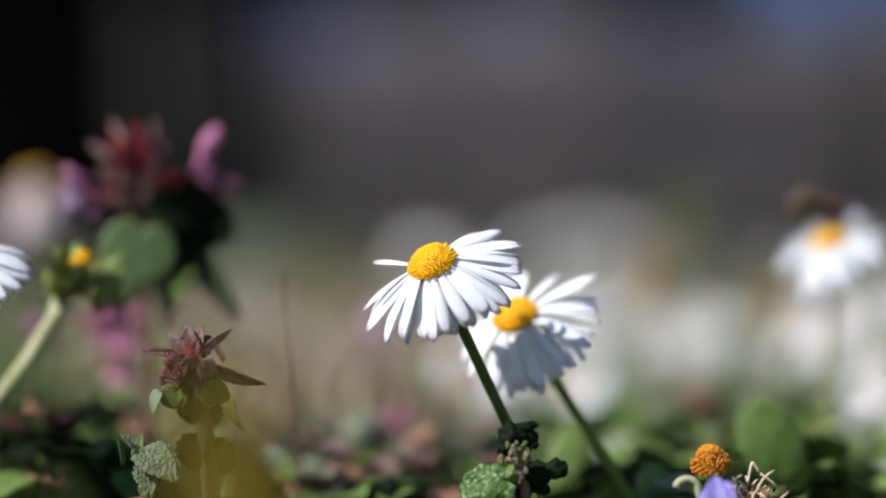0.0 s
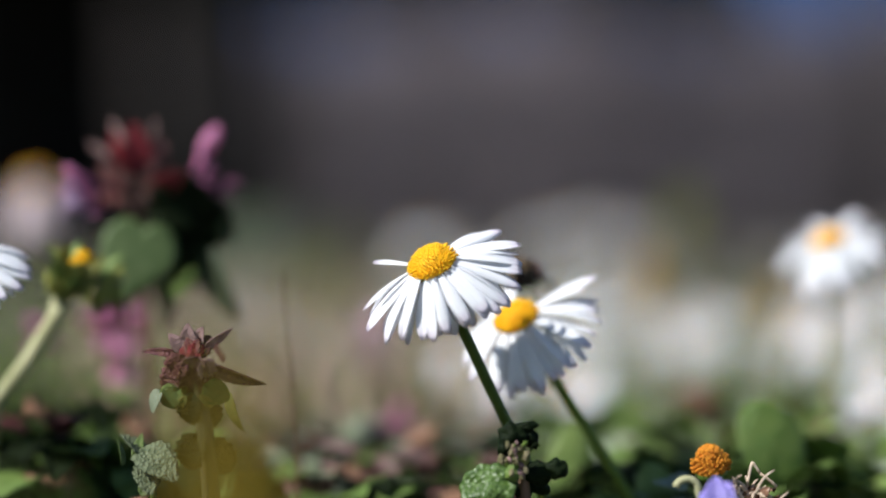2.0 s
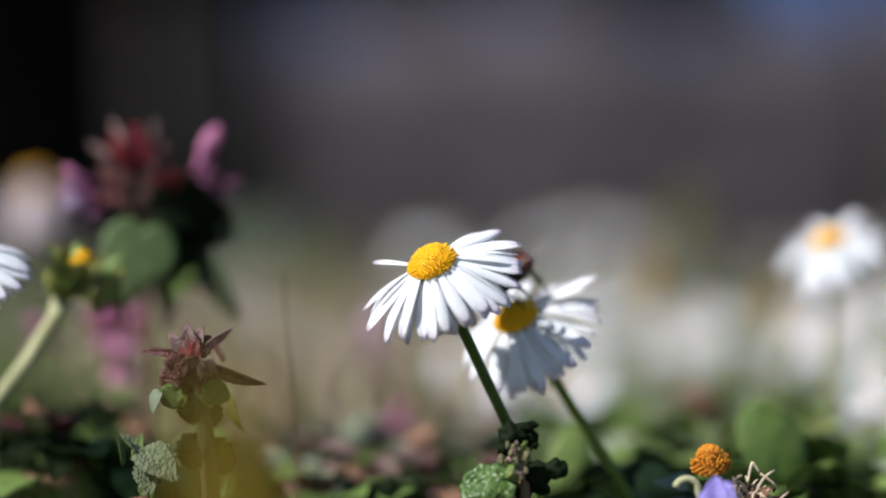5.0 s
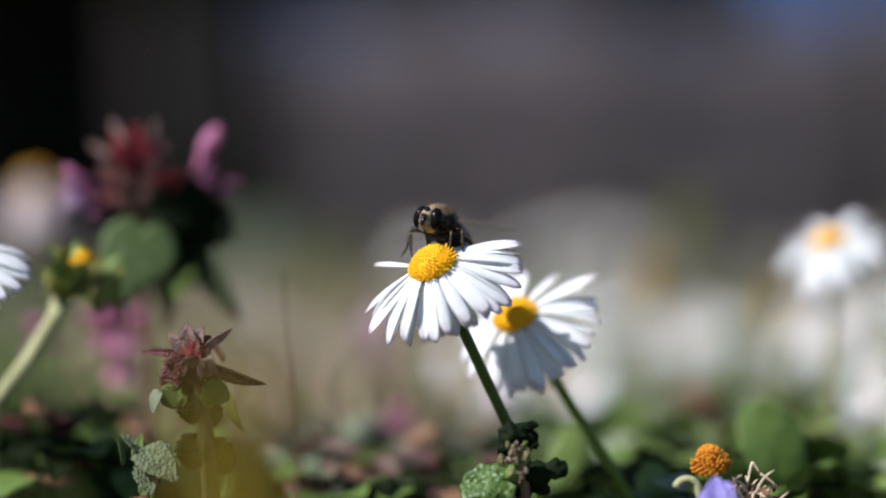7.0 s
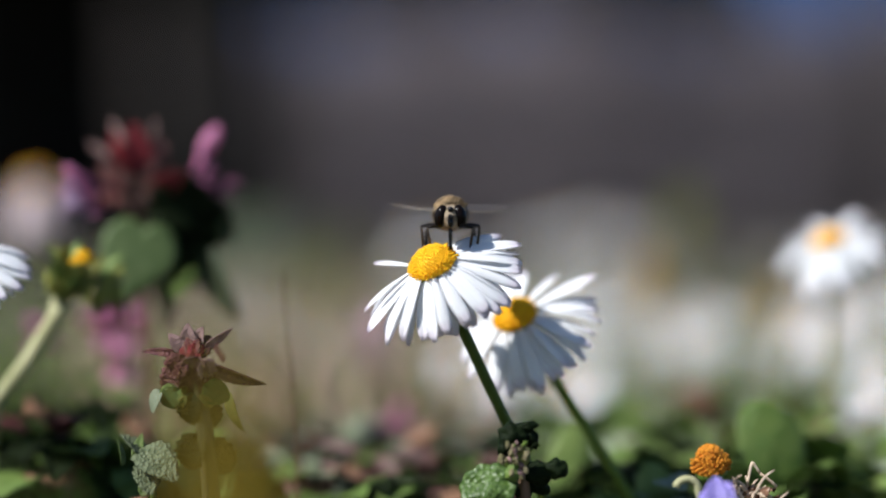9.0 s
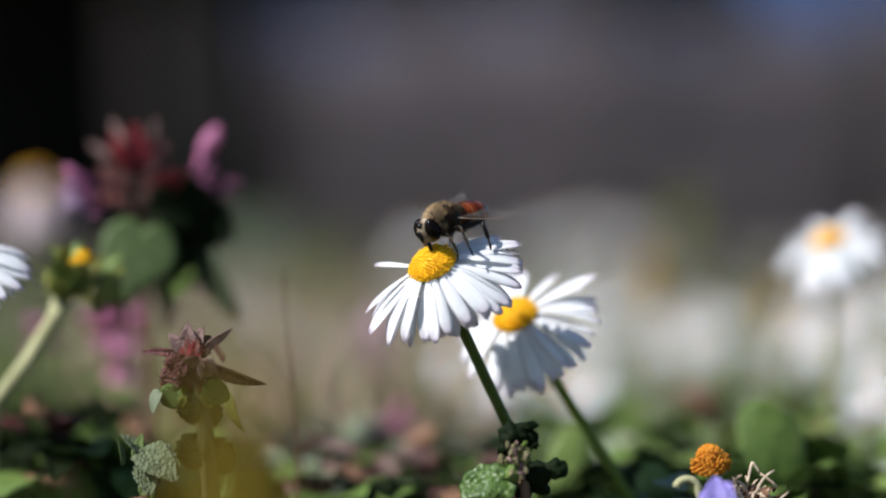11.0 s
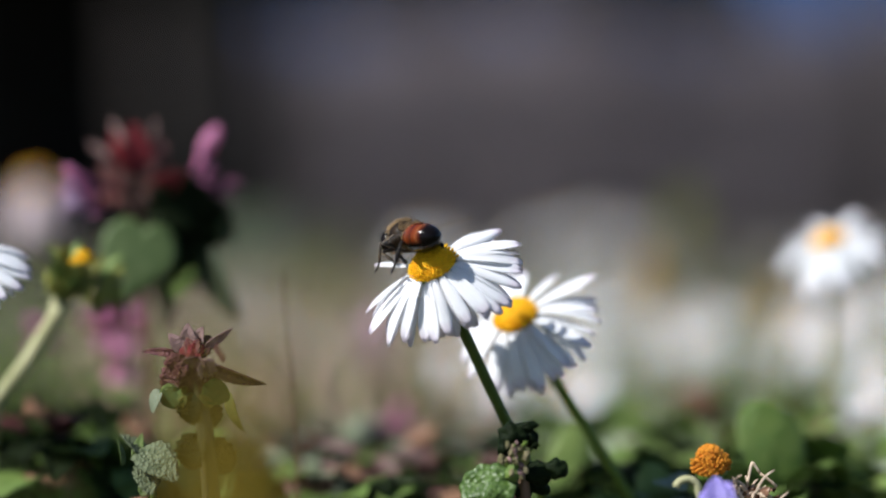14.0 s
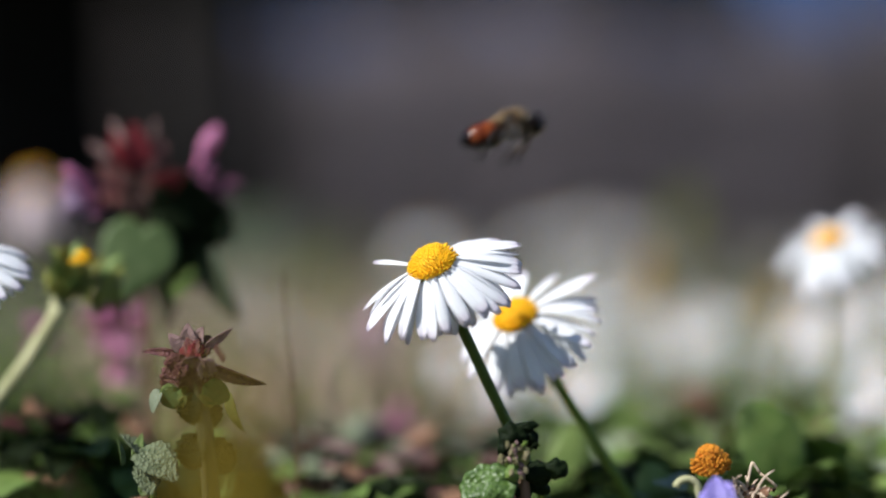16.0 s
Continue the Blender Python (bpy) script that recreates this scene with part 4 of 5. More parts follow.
part("bract_cup", cup_bm(0.0024, 0.002), BRACT, old, "green cup", Matrix.Translation(spot(1259, 832, 0.318) - ob_) @ pose(0, 0, 0, 14, -10, 0))

viol = thing("violet_flower", (spot(1272, 441, 0.304).x, 0.304, 0), "small violet speedwell flower with pale curled stalk", "flower")
vb = Vector(viol.matrix_basis.translation)
VIOLET_PETAL = leaf_mesh("petal", (VIOLET,), 0.0062, 0.0050, 0.0, radians(35), 0.01, 0.0, 41)
part("stem", tube(bmesh.new(), curve_pts((0, 0, 0), spot(1270, 905, 0.304) - vb, (0, 0, 0)), [0.0006] * 9, 6), STEM, viol)
for az, pitch, u, v in ((85, 80, 1268, 906), (60, 72, 1278, 912), (110, 60, 1262, 925)):
    part("petal", VIOLET_PETAL, None, viol, "violet petal", leaf_pose(spot(u, v - 2, 0.304) - vb, az, pitch, 0.85))
curl = [spot(1216 + 20 * math.cos(a) - 0, 866 - 18 * math.sin(a), 0.313) - vb for a in [math.pi * 0.95 - math.pi * 1.0 * k / 10 for k in range(11)]]
part("tendril", tube(bmesh.new(), curl + [spot(1244, 900, 0.313) - vb], [0.0006] * 12, 7), STEM_PALE, viol, "pale curled stalk")

tuft = thing("dry_stalk_tuft", (spot(1335, 441, 0.318).x, 0.318, 0), "tangle of dry beige stalks and withered husks", "dry plant")
tb = Vector(tuft.matrix_basis.translation)
rng = random.Random(17)
for k in range(26):
    a = spot(1330 + rng.uniform(-45, 40), 875 + rng.uniform(-15, 30), 0.318 + rng.uniform(-0.003, 0.003)) - tb
    b = a + Vector((rng.uniform(-0.003, 0.003), rng.uniform(-0.002, 0.002), rng.uniform(0.0, 0.0036)))
    part("stalk", tube(bmesh.new(), curve_pts(a, b, (rng.uniform(-1, 1) * 0.0006, 0, 0.0003), 4), [0.00022, 0.00024, 0.0002, 0.00016, 0.0001], 5), DRY, tuft)
for k in range(3):
    part("stalk", tube(bmesh.new(), curve_pts((0.002 * k - 0.002, 0, 0), spot(1310 + 20 * k, 870, 0.318) - tb, (0.001, 0, 0)), [0.0005] * 9, 6), DRY, tuft)
for u0, v0, u1, v1 in ((1322, 862, 1331, 818), (1331, 818, 1345, 838), (1345, 838, 1375, 862)):
    part("stalk", tube(bmesh.new(), curve_pts(spot(u0, v0, 0.318) - tb, spot(u1, v1, 0.318) - tb, (0, 0, 0.0001), 4), [0.00022] * 5, 5), DRY, tuft)
for k in range(16):
    part("husk", DEAD_LEAF, None, tuft, "", leaf_pose(spot(1335 + rng.uniform(-30, 30), 872 + rng.uniform(-8, 14), 0.319) - tb, rng.uniform(0, 360), rng.uniform(-20, 30), rng.uniform(0.25, 0.4)))

# near blurred blades in front of the focus
YB = "yellowing grass blade close before the flowers"
GB = "green grass blade close before the flowers"
for u, v, d, w, lean, mat, lab in ((366, 620, 0.168, 0.0032, -0.001, BLADE_YELLOW, YB), (408, 600, 0.160, 0.0036, 0.001, BLADE_YELLOW, YB), (456, 640, 0.170, 0.0028, 0.002, BLADE_YELLOW, YB),
                                   (474, 760, 0.170, 0.0012, 0.002, BLADE_YELLOW, YB), (104, 840, 0.215, 0.0040, -0.004, GRASS, GB), (20, 850, 0.210, 0.0036, 0.003, GRASS, GB)):
    top = spot(u, v, d)
    base = Vector((top.x - lean, d, 0))
    bl = thing("grass_blade", base, lab, "grass", "blades close to the lens")
    rows = []
    for i in range(10):
        s = i / 9
        c = Vector((lean * s * s, 0.001 * math.sin(3 * s), top.z * s))
        h = w / 2 * (1 - s ** 3) + 0.0001
        rows.append([c + Vector((-h, -0.0004, 0)), c, c + Vector((h, -0.0004, 0))])
    part("blade", sheet(rows, 0.00025, 0), mat, bl)

for u, v, d, mat, hw, hh, lab in ((1152, 490, 0.58, SEED_OCHRE, 0.0042, 0.012, "withered ochre seed head on a dry stalk"), (1366, 535, 0.58, SEED_OCHRE, 0.0036, 0.009, "brown withered seed head on a dry stalk"),
                                  (1212, 384, 0.72, LEAF_PALE, 0.0055, 0.014, "tall pale green flower spike"), (560, 500, 0.85, LEAF_PALE, 0.0060, 0.014, "tall pale green flower spike"), (455, 425, 0.95, LEAF_MIST, 0.0085, 0.016, "tall pale green flower spike"), (525, 430, 1.0, LEAF_MIST, 0.0085, 0.016, "tall pale green flower spike"), (610, 450, 0.9, LEAF_PALE, 0.0060, 0.014, "tall pale green flower spike"), (400, 440, 0.9, LEAF_MIST, 0.0080, 0.016, "tall pale green flower spike"),
                                  (502, 492, 0.346, STEM_RED, 0.00020, 0.003, "thin reddish dry stalk standing alone")):
    top = spot(u, v, d)
    st = thing("seed_stalk", (top.x, d, 0), lab, "dry plant", "stalks in the meadow")
    part("stalk", tube(bmesh.new(), curve_pts((0.002, 0, 0), (0, 0, top.z - hh), (0.001, 0, 0)), [w * (0.55 if d < 0.5 else 1) for w in (0.0006, 0.0006, 0.0005, 0.0005, 0.0004, 0.0004, 0.0004, 0.0003, 0.0003)], 6), STEM_RED if d < 0.5 else DRY, st)
    bm = bmesh.new()
    for k in range(40):
        q, a = k / 40, k * 2.4
        w = hw * math.sin(math.pi * (0.12 + 0.8 * q))
        ellipsoid(bm, (w * 0.6 * math.cos(a), w * 0.6 * math.sin(a), top.z - hh + 1.6 * hh * q), (w * 0.45, w * 0.45, hh * 0.10), 6, 5)
    tagged(part("seed_head", bm, mat, st), kind="stuff")


# ---------------------------------------------------------------- low weeds, clump by clump
def weed(label, leaves, num, spread, height, seed, group):
    """A low clump: a short root crown and num leaves on stalks, between the ground and height."""
    rng = random.Random(seed)
    w = thing("weed_clump", (0, 0, -1), label, "wild plant", group)
    for k in range(num):
        az = rng.uniform(0, 360)
        q = rng.random() ** 0.6
        top = Vector((math.cos(radians(az)) * spread * q, math.sin(radians(az)) * spread * q, height * (0.35 + 0.65 * rng.random())))
        if k % 2 == 0:
            part("stalk", tube(bmesh.new(), curve_pts((top.x * 0.2, top.y * 0.2, 0), top, (0, 0, height * 0.1), 4), [0.0006, 0.0005, 0.0005, 0.0004, 0.0004], 5),
                 STEM, w)
        part("leaf", rng.choice(leaves), None, w, "", leaf_pose(top, az + rng.uniform(-50, 50), rng.uniform(-25, 55), rng.uniform(0.42, 0.85), rng.uniform(-40, 40)))
    return w


WEEDS = [weed("low clump of fresh green rounded leaves", [ROUND_LEAF, LONG_LEAF, ROUND_LEAF], 24, 0.013, 0.030, 51, "green weed clumps"),
         weed("low clump of crinkled green dead-nettle leaves", [HEART_LEAF, CRINKLED_LEAF, HEART_SMOOTH], 26, 0.013, 0.030, 52, "green weed clumps"),
         weed("low clump of shade-dark green and reddish leaves", [SHADE_LEAF, RED_LEAF, DEAD_LEAF, HEART_LEAF], 26, 0.013, 0.030, 53, "reddish weed clumps"),
         weed("clump of brown withered leaves between green ones", [DEAD_LEAF, BEIGE_LEAF, ROSY_LEAF, MIST_LEAF, BEIGE_LEAF, CRINKLED_LEAF], 24, 0.013, 0.030, 54, "reddish weed clumps")]
WEEDS.append(weed("low clump of pale misty green leaves", [MIST_LEAF, MIST_LEAF, ROUND_LEAF, ROSY_LEAF], 22, 0.013, 0.030, 56, "green weed clumps"))
# these clumps stand for black shaded gaps, the shade is in their leaf colour
WEEDS.insert(4, weed("clump of leaves coloured near black for deep shade", [SHADE_LEAF, SHADE_LEAF, HEART_LEAF], 26, 0.012, 0.030, 55, "dark weed clumps"))
rng = random.Random(61)
first = set()


def put_weed(kind, u, vtop, d):
    d = d + 0.016 if d < 0.36 else d
    zt = max(0.006, spot(u, vtop, d).z)
    m = Matrix.Translation((spot(u, 441, d).x, d, 0)) @ Matrix.Rotation(rng.uniform(0, math.tau), 4, "Z") @ Matrix.Diagonal((1, 1, zt / 0.030, 1))
    if kind in first:
        ob = copy_thing(WEEDS[kind], Matrix())
    else:
        ob = WEEDS[kind]
        first.add(kind)
    ob.matrix_basis = m


for kind, u, v, d in ((1, 110, 800, 0.35), (2, 110, 745, 0.36), (1, 215, 800, 0.345), (1, 285, 800, 0.36), (3, 400, 800, 0.355), (1, 480, 850, 0.35), (1, 40, 850, 0.335), (2, 180, 860, 0.33), (3, 560, 775, 0.40), (3, 640, 785, 0.42),
                      (3, 700, 770, 0.40), (3, 760, 800, 0.38), (3, 820, 760, 0.42), (3, 640, 850, 0.36), (0, 1060, 740, 0.44), (4, 1120, 735, 0.44), (4, 1120, 800, 0.37), (0, 1150, 835, 0.345),
                      (0, 1000, 760, 0.40), (2, 1300, 720, 0.42), (0, 1290, 730, 0.39), (2, 1430, 760, 0.39), (3, 1440, 745, 0.42), (1, 1500, 800, 0.365), (0, 1545, 760, 0.40), (2, 1200, 760, 0.42),
                      (0, 1360, 740, 0.375), (1, 1400, 840, 0.34), (4, 70, 690, 0.40), (1, 300, 730, 0.45), (4, 30, 665, 0.43), (3, 180, 760, 0.40), (1, 420, 770, 0.42), (4, 1180, 850, 0.338), (4, 1060, 850, 0.34), (4, 1110, 770, 0.365), (4, 1085, 800, 0.352), (4, 1200, 790, 0.36), (4, 1250, 800, 0.362),
                      (4, 1435, 775, 0.37), (4, 1425, 820, 0.35), (0, 1485, 820, 0.352), (5, 1525, 800, 0.37), (0, 1490, 812, 0.358), (4, 330, 850, 0.34), (4, 60, 870, 0.33), (4, 20, 800, 0.36), (4, 150, 835, 0.345), (4, 250, 865, 0.33), (4, 330, 800, 0.37), (3, 520, 745, 0.42), (3, 600, 735, 0.44), (2, 700, 735, 0.43), (3, 745, 755, 0.44), (3, 560, 800, 0.38), (0, 500, 810, 0.39)):
    put_weed(kind, u, v, d)
for kind, u, v, d in ((5, 470, 770, 0.385), (5, 540, 745, 0.40), (5, 600, 760, 0.41), (5, 655, 720, 0.43), (5, 500, 800, 0.37), (5, 570, 790, 0.385), (4, 690, 845, 0.352), (2, 720, 830, 0.36), (4, 660, 820, 0.36), (4, 760, 840, 0.355), (2, 640, 790, 0.39),
                      (3, 720, 790, 0.375), (3, 790, 770, 0.385), (5, 1010, 770, 0.385), (5, 1165, 825, 0.330), (1, 1090, 745, 0.42), (5, 1500, 770, 0.40), (4, 30, 720, 0.37), (4, 80, 700, 0.38), (4, 60, 760, 0.36), (2, 100, 735, 0.37), (4, 140, 720, 0.375), (5, 450, 800, 0.356), (5, 540, 835, 0.352), (3, 600, 830, 0.346), (5, 640, 838, 0.350), (2, 700, 850, 0.345), (3, 760, 815, 0.350), (3, 830, 800, 0.358), (2, 560, 855, 0.344), (4, 115, 700, 0.40), (3, 800, 850, 0.345), (5, 590, 800, 0.357), (5, 1230, 745, 0.42), (5, 1270, 732, 0.44), (0, 1545, 830, 0.350), (5, 1485, 838, 0.350), (2, 740, 790, 0.357)):
    put_weed(kind, u, v, d)
for k in range(46):
    d = 0.44 + 0.5 * rng.random()
    u = rng.uniform(-80, 1650)
    put_weed(rng.choice((0, 1, 1, 0, 3, 2)), u, rng.uniform(700, 800), d)

# a broad upright leaf
broad = thing("broad_leaf", (spot(1375, 441, 0.356).x, 0.356, 0), "broad rounded green leaf standing upright", "wild plant")
BROAD = plate("blade", LEAF, oval_outline(0.0118, 0.0150, -0.12), 0.0012, 71, wrinkle=0.0003)
part("blade", BROAD, None, broad, "", Matrix.Translation(spot(1362, 782, 0.352) - Vector(broad.matrix_basis.translation)) @ pose(0, 0, 0, 78, -18, 12))
part("stalk", tube(bmesh.new(), curve_pts((0, 0, 0), spot(1352, 838, 0.354) - Vector(broad.matrix_basis.translation), (0, 0, 0)), [0.0007] * 9, 6), STEM, broad)
for u, v, d, w, h, turn in ((1012, 815, 0.366, 0.0085, 0.0130, 6), (1160, 862, 0.348, 0.0070, 0.0085, -14), (1500, 850, 0.362, 0.0085, 0.0080, 10)):
    low_leaf = thing("broad_leaf", (spot(u, 441, d).x, d + 0.002, 0), "rounded pale green leaf low in the grass", "wild plant")
    lb = Vector(low_leaf.matrix_basis.translation)
    part("blade", plate("blade", LEAF_SMOOTH, oval_outline(w, h, -0.1), 0.0008, int(u), wrinkle=0.0003), None, low_leaf, "",
         Matrix.Translation(spot(u, v, d) - lb) @ pose(0, 0, 0, 74, turn, 8))
    part("stalk", tube(bmesh.new(), curve_pts((0, 0, 0), spot(u, v + 30, d + 0.001) - lb, (0, 0, 0)), [0.0007] * 9, 6), STEM, low_leaf)


# ---------------------------------------------------------------- daisies further off
def far_daisy(seed, droop, petal_mat, label, n=(-0.25, -0.45, 0.85)):
    """A daisy that stays out of focus: stem, cup, disc and one ring of rays."""
    rng = random.Random(seed)
    d = thing("daisy", (0, 0, -1), label, "flower", "daisies in the meadow")
    hm = head_pose(Vector((0, 0, 0.05)), n)
    part("stem", tube(bmesh.new(), curve_pts((0.006, 0.004, 0), hm @ Vector((0, 0, -0.002)), (0.001, 0, 0)), [0.0008] * 9, 6), STEM, d)
    head = part("flower_head", cup_bm(0.0036, 0.0024), BRACT, d, "", hm)
    part("disc", disc_bm(0.0031, 0.0017, 40, 0.0005), DISC, head, "yellow disc")
    bm = bmesh.new()
    for k in range(30):
        pm = petal_pose(math.tau * k / 30, radians(droop + rng.uniform(-8, 8)), 0.0032, 0.0002 - 0.0003 * (k % 2))
        tmp = bmesh.new()
        tmp.from_mesh(PETALS[k % 6])
        vs = [bm.verts.new(pm @ v.co) for v in tmp.verts]
        tmp.verts.index_update()
        for f in tmp.faces:
            bm.faces.new([vs[v.index] for v in f.verts])
        tmp.free()
    part("ray_ring", bm, petal_mat, head, "white ring of petals")
    return d


FAR = [far_daisy(81, 12, PETAL_FAR, "white daisy in the blurred meadow"), far_daisy(82, 30, PETAL_FAR, "white daisy with drooping petals in the blurred meadow"),
       far_daisy(83, 20, PETAL_PINK, "pinkish white daisy in the blurred meadow"),
       far_daisy(84, 58, PETAL_ROSE, "pinkish daisy with hanging petals behind the dead-nettle", (-0.05, 0.05, 1.0))]
rng = random.Random(91)
used = set()


def put_daisy(kind, u, v, d, turn=0.0, scale=1.0):
    p = spot(u, v, d)
    m = Matrix.Translation((p.x, d, 0)) @ Matrix.Rotation(turn, 4, "Z") @ Matrix.Diagonal((scale, scale, max(0.012, p.z) / 0.05, 1))
    if kind in used:
        ob = copy_thing(FAR[kind], Matrix())
    else:
        ob = FAR[kind]
        used.add(kind)
    ob.matrix_basis = m


for kind, u, v, d, sc in ((3, 62, 333, 0.56, 1.0), (0, 1035, 424, 1.7, 1.3), (1, 960, 440, 1.7, 1.2), (0, 1110, 440, 1.7, 1.1), (1, 760, 440, 1.1, 1.0), (0, 1225, 600, 0.7, 0.7), (0, 1085, 555, 0.85, 0.75), (1, 1185, 580, 0.9, 0.8), (0, 1570, 670, 0.56, 0.8), (0, 1030, 660, 0.62, 0.7),
                          (0, 1000, 560, 0.7, 0.75), (1, 1420, 600, 0.62, 0.8), (2, 820, 650, 0.55, 1.1), (2, 650, 610, 0.6, 1.0), (0, 1500, 600, 0.7, 0.7),
                          (0, 560, 560, 1.2, 0.9), (0, 850, 665, 0.50, 0.8), (0, 885, 640, 0.6, 0.8), (1, 935, 665, 0.62, 0.7), (2, 700, 650, 0.6, 0.7), (2, 790, 690, 0.58, 0.8), (0, 905, 715, 0.52, 0.7), (0, 430, 560, 0.75, 0.6), (1, 480, 610, 0.7, 0.6), (0, 545, 640, 0.72, 0.6), (1, 610, 660, 0.66, 0.5), (0, 1545, 740, 0.47, 0.75), (0, 1562, 690, 0.52, 0.6), (0, 826, 640, 0.47, 0.85), (0, 1012, 690, 0.50, 0.7), (0, 848, 690, 0.45, 0.7), (0, 872, 724, 0.46, 0.6), (1, 975, 720, 0.49, 0.6), (0, 560, 610, 0.62, 0.5), (1, 500, 570, 0.66, 0.5), (2, 470, 640, 0.6, 0.55)):
    put_daisy(kind, u, v, d, rng.uniform(-0.4, 0.4), sc)
for k in range(24):
    d = 0.66 + 0.7 * rng.random()
    put_daisy(k % 2, 950 + 25 * k + rng.uniform(-30, 30), rng.uniform(530, 700), d, rng.uniform(-0.6, 0.6), rng.uniform(0.5, 0.68))
for k in range(5):
    put_daisy(k % 2, 420 + 55 * k, rng.uniform(500, 620), 0.9 + 0.4 * rng.random(), rng.uniform(-0.6, 0.6), 0.7)
for k in range(14):
    d = 0.6 + 1.6 * rng.random() ** 1.3
    u = rng.uniform(880, 1680) if k % 7 else rng.uniform(-100, 880)
    z = rng.uniform(0.022, 0.058)
    put_daisy(k % 2, u, 441 + (H - z) / d * FOCAL, d, rng.uniform(-0.6, 0.6), rng.uniform(0.6, 0.95))


# ---------------------------------------------------------------- grass, ground and distance
def blades(name, count, near, far, zmin, zmax, width, mat, seed, label, span=0.28, lo=0.0):
    """Thin bent blades, three-sided, strewn between two distances."""
    rng = random.Random(seed)
    bm = bmesh.new()
    for _ in range(count):
        d = near + (far - near) * rng.random() ** 1.5
        x = rng.uniform(-span, span) * d + lo * d
        h, a = rng.uniform(zmin, zmax), rng.uniform(0, math.tau)
        lean = Vector((math.cos(a), math.sin(a), 0)) * h * rng.uniform(0.05, 0.6)
        side = Vector((-math.sin(a), math.cos(a), 0)) * width * rng.uniform(0.6, 1.3)
        fr = Vector((math.cos(a), math.sin(a), 0)) * width * 0.35
        prev = None
        for s in (0, 0.4, 0.75, 1.0):
            c = Vector((x, d, 0)) + lean * s * s + Vector((0, 0, h * s))
            k = 1 - 0.9 * s ** 2
            ring = [bm.verts.new(c + side * k), bm.verts.new(c - side * k), bm.verts.new(c + fr * k)]
            if prev:
                for i in range(3):
                    bm.faces.new((prev[i], prev[(i + 1) % 3], ring[(i + 1) % 3], ring[i]))
            prev = ring
    ob = new(name, mesh_of(name, bm, mat))
    return tagged(ob, label, "grass", "", "stuff")


blades("grass", 1900, 0.42, 1.7, 0.010, 0.042, 0.0009, GRASS, 101, "thin green meadow grass blades between the daisies")
blades("dry_grass", 4600, 0.42, 1.4, 0.012, 0.048, 0.0009, DRY, 102, "dry beige grass stalks standing in the meadow", 0.10, -0.07)
blades("pale_grass", 800, 0.42, 1.2, 0.012, 0.05, 0.0011, LEAF_PALE_GRASS, 104, "pale green grass blades in the meadow", 0.11, -0.06)
blades("far_grass", 6000, 3.0, 14.0, 0.015, 0.04, 0.006, DULL, 103, "blurred dull brown winter grass in the distance", 0.5)

bm = bmesh.new()
xs = [-900, -300, -90, -30, -12, -5, -2] + [-1 + 0.1 * i for i in range(21)] + [2, 5, 12, 30, 90, 300, 900]
ys = [-900, -300, -90, -30, -10, -3, -1] + [-0.3 + 0.08 * i for i in range(34)] + [3, 4, 6, 9, 13, 20, 35, 90, 300, 900]
grid = [[bm.verts.new((x, y, (noise.noise(Vector((x * 9, y * 9, 0))) * 0.003 - 0.003) if abs(x) < 1.5 and -0.3 <= y < 3 else -0.003)) for x in xs] for y in ys]
for r0, r1 in zip(grid, grid[1:]):
    for a, b, c, d in zip(r0, r0[1:], r1[1:], r1):
        bm.faces.new((a, b, c, d))
ground = tagged(new("ground", mesh_of("ground", bm, SOIL)), "brown meadow soil with short grass reaching the horizon", "ground", "", "structure")

# thicket of bare bushes at the edge of the meadow
rng = random.Random(111)
THICKET_Y = 13.0


def thicket_top(x):
    return 1.60 + 0.10 * noise.noise(Vector((x * 0.6, 3.0, 0))) + 0.08 * noise.noise(Vector((x * 2.2, 8.0, 0))) - 0.22 * math.exp(-((x + 0.75) / 0.5) ** 2) \
        - 0.14 * math.exp(-((x - 1.7) / 0.5) ** 2)


bm = bmesh.new()
rows = []
for i in range(81):
    x = -16 + 0.4 * i
    top = thicket_top(x)
    col = []
    for y, z in ((THICKET_Y - 0.1, 0), (THICKET_Y - 0.25, top * 0.35), (THICKET_Y - 0.2, top * 0.7), (THICKET_Y + 0.1, top * 0.93), (THICKET_Y + 0.7, top),
                 (THICKET_Y + 1.5, top * 0.8), (THICKET_Y + 1.7, 0)):
        col.append(bm.verts.new((x + rng.uniform(-0.1, 0.1), y + 0.25 * noise.noise(Vector((x * 1.3, z * 2, 1))), z + (0.06 * rng.uniform(-1, 1) if z else 0))))
    rows.append(col)
for c0, c1 in zip(rows, rows[1:]):
    for j in range(6):
        bm.faces.new((c0[j], c1[j], c1[j + 1], c0[j + 1]))
for c in (rows[0], rows[-1]):
    bm.faces.new(c)
hedge = tagged(new("thicket", mesh_of("thicket", bm, THICKET)), "dense grey-brown leafless thicket along the meadow", "bushes", "", "stuff")
bm = bmesh.new()
for _ in range(9000):
    x = rng.uniform(-9, 9)
    t = thicket_top(x)
    z0 = t * rng.random() * 0.9
    a = Vector((x, THICKET_Y - 0.15 - 0.35 * rng.random(), z0))
    b = a + Vector((rng.uniform(-0.25, 0.25), rng.uniform(-0.25, 0.1), min(rng.uniform(0.1, 0.6), t * 1.03 - z0)))
    tube(bm, [a, b], [0.012, 0.004], 3, cap=False)
tagged(new("thicket_twigs", mesh_of("thicket_twigs", bm, TWIG)), "tangled bare grey-brown twigs of the thicket", "bushes", "", "stuff")

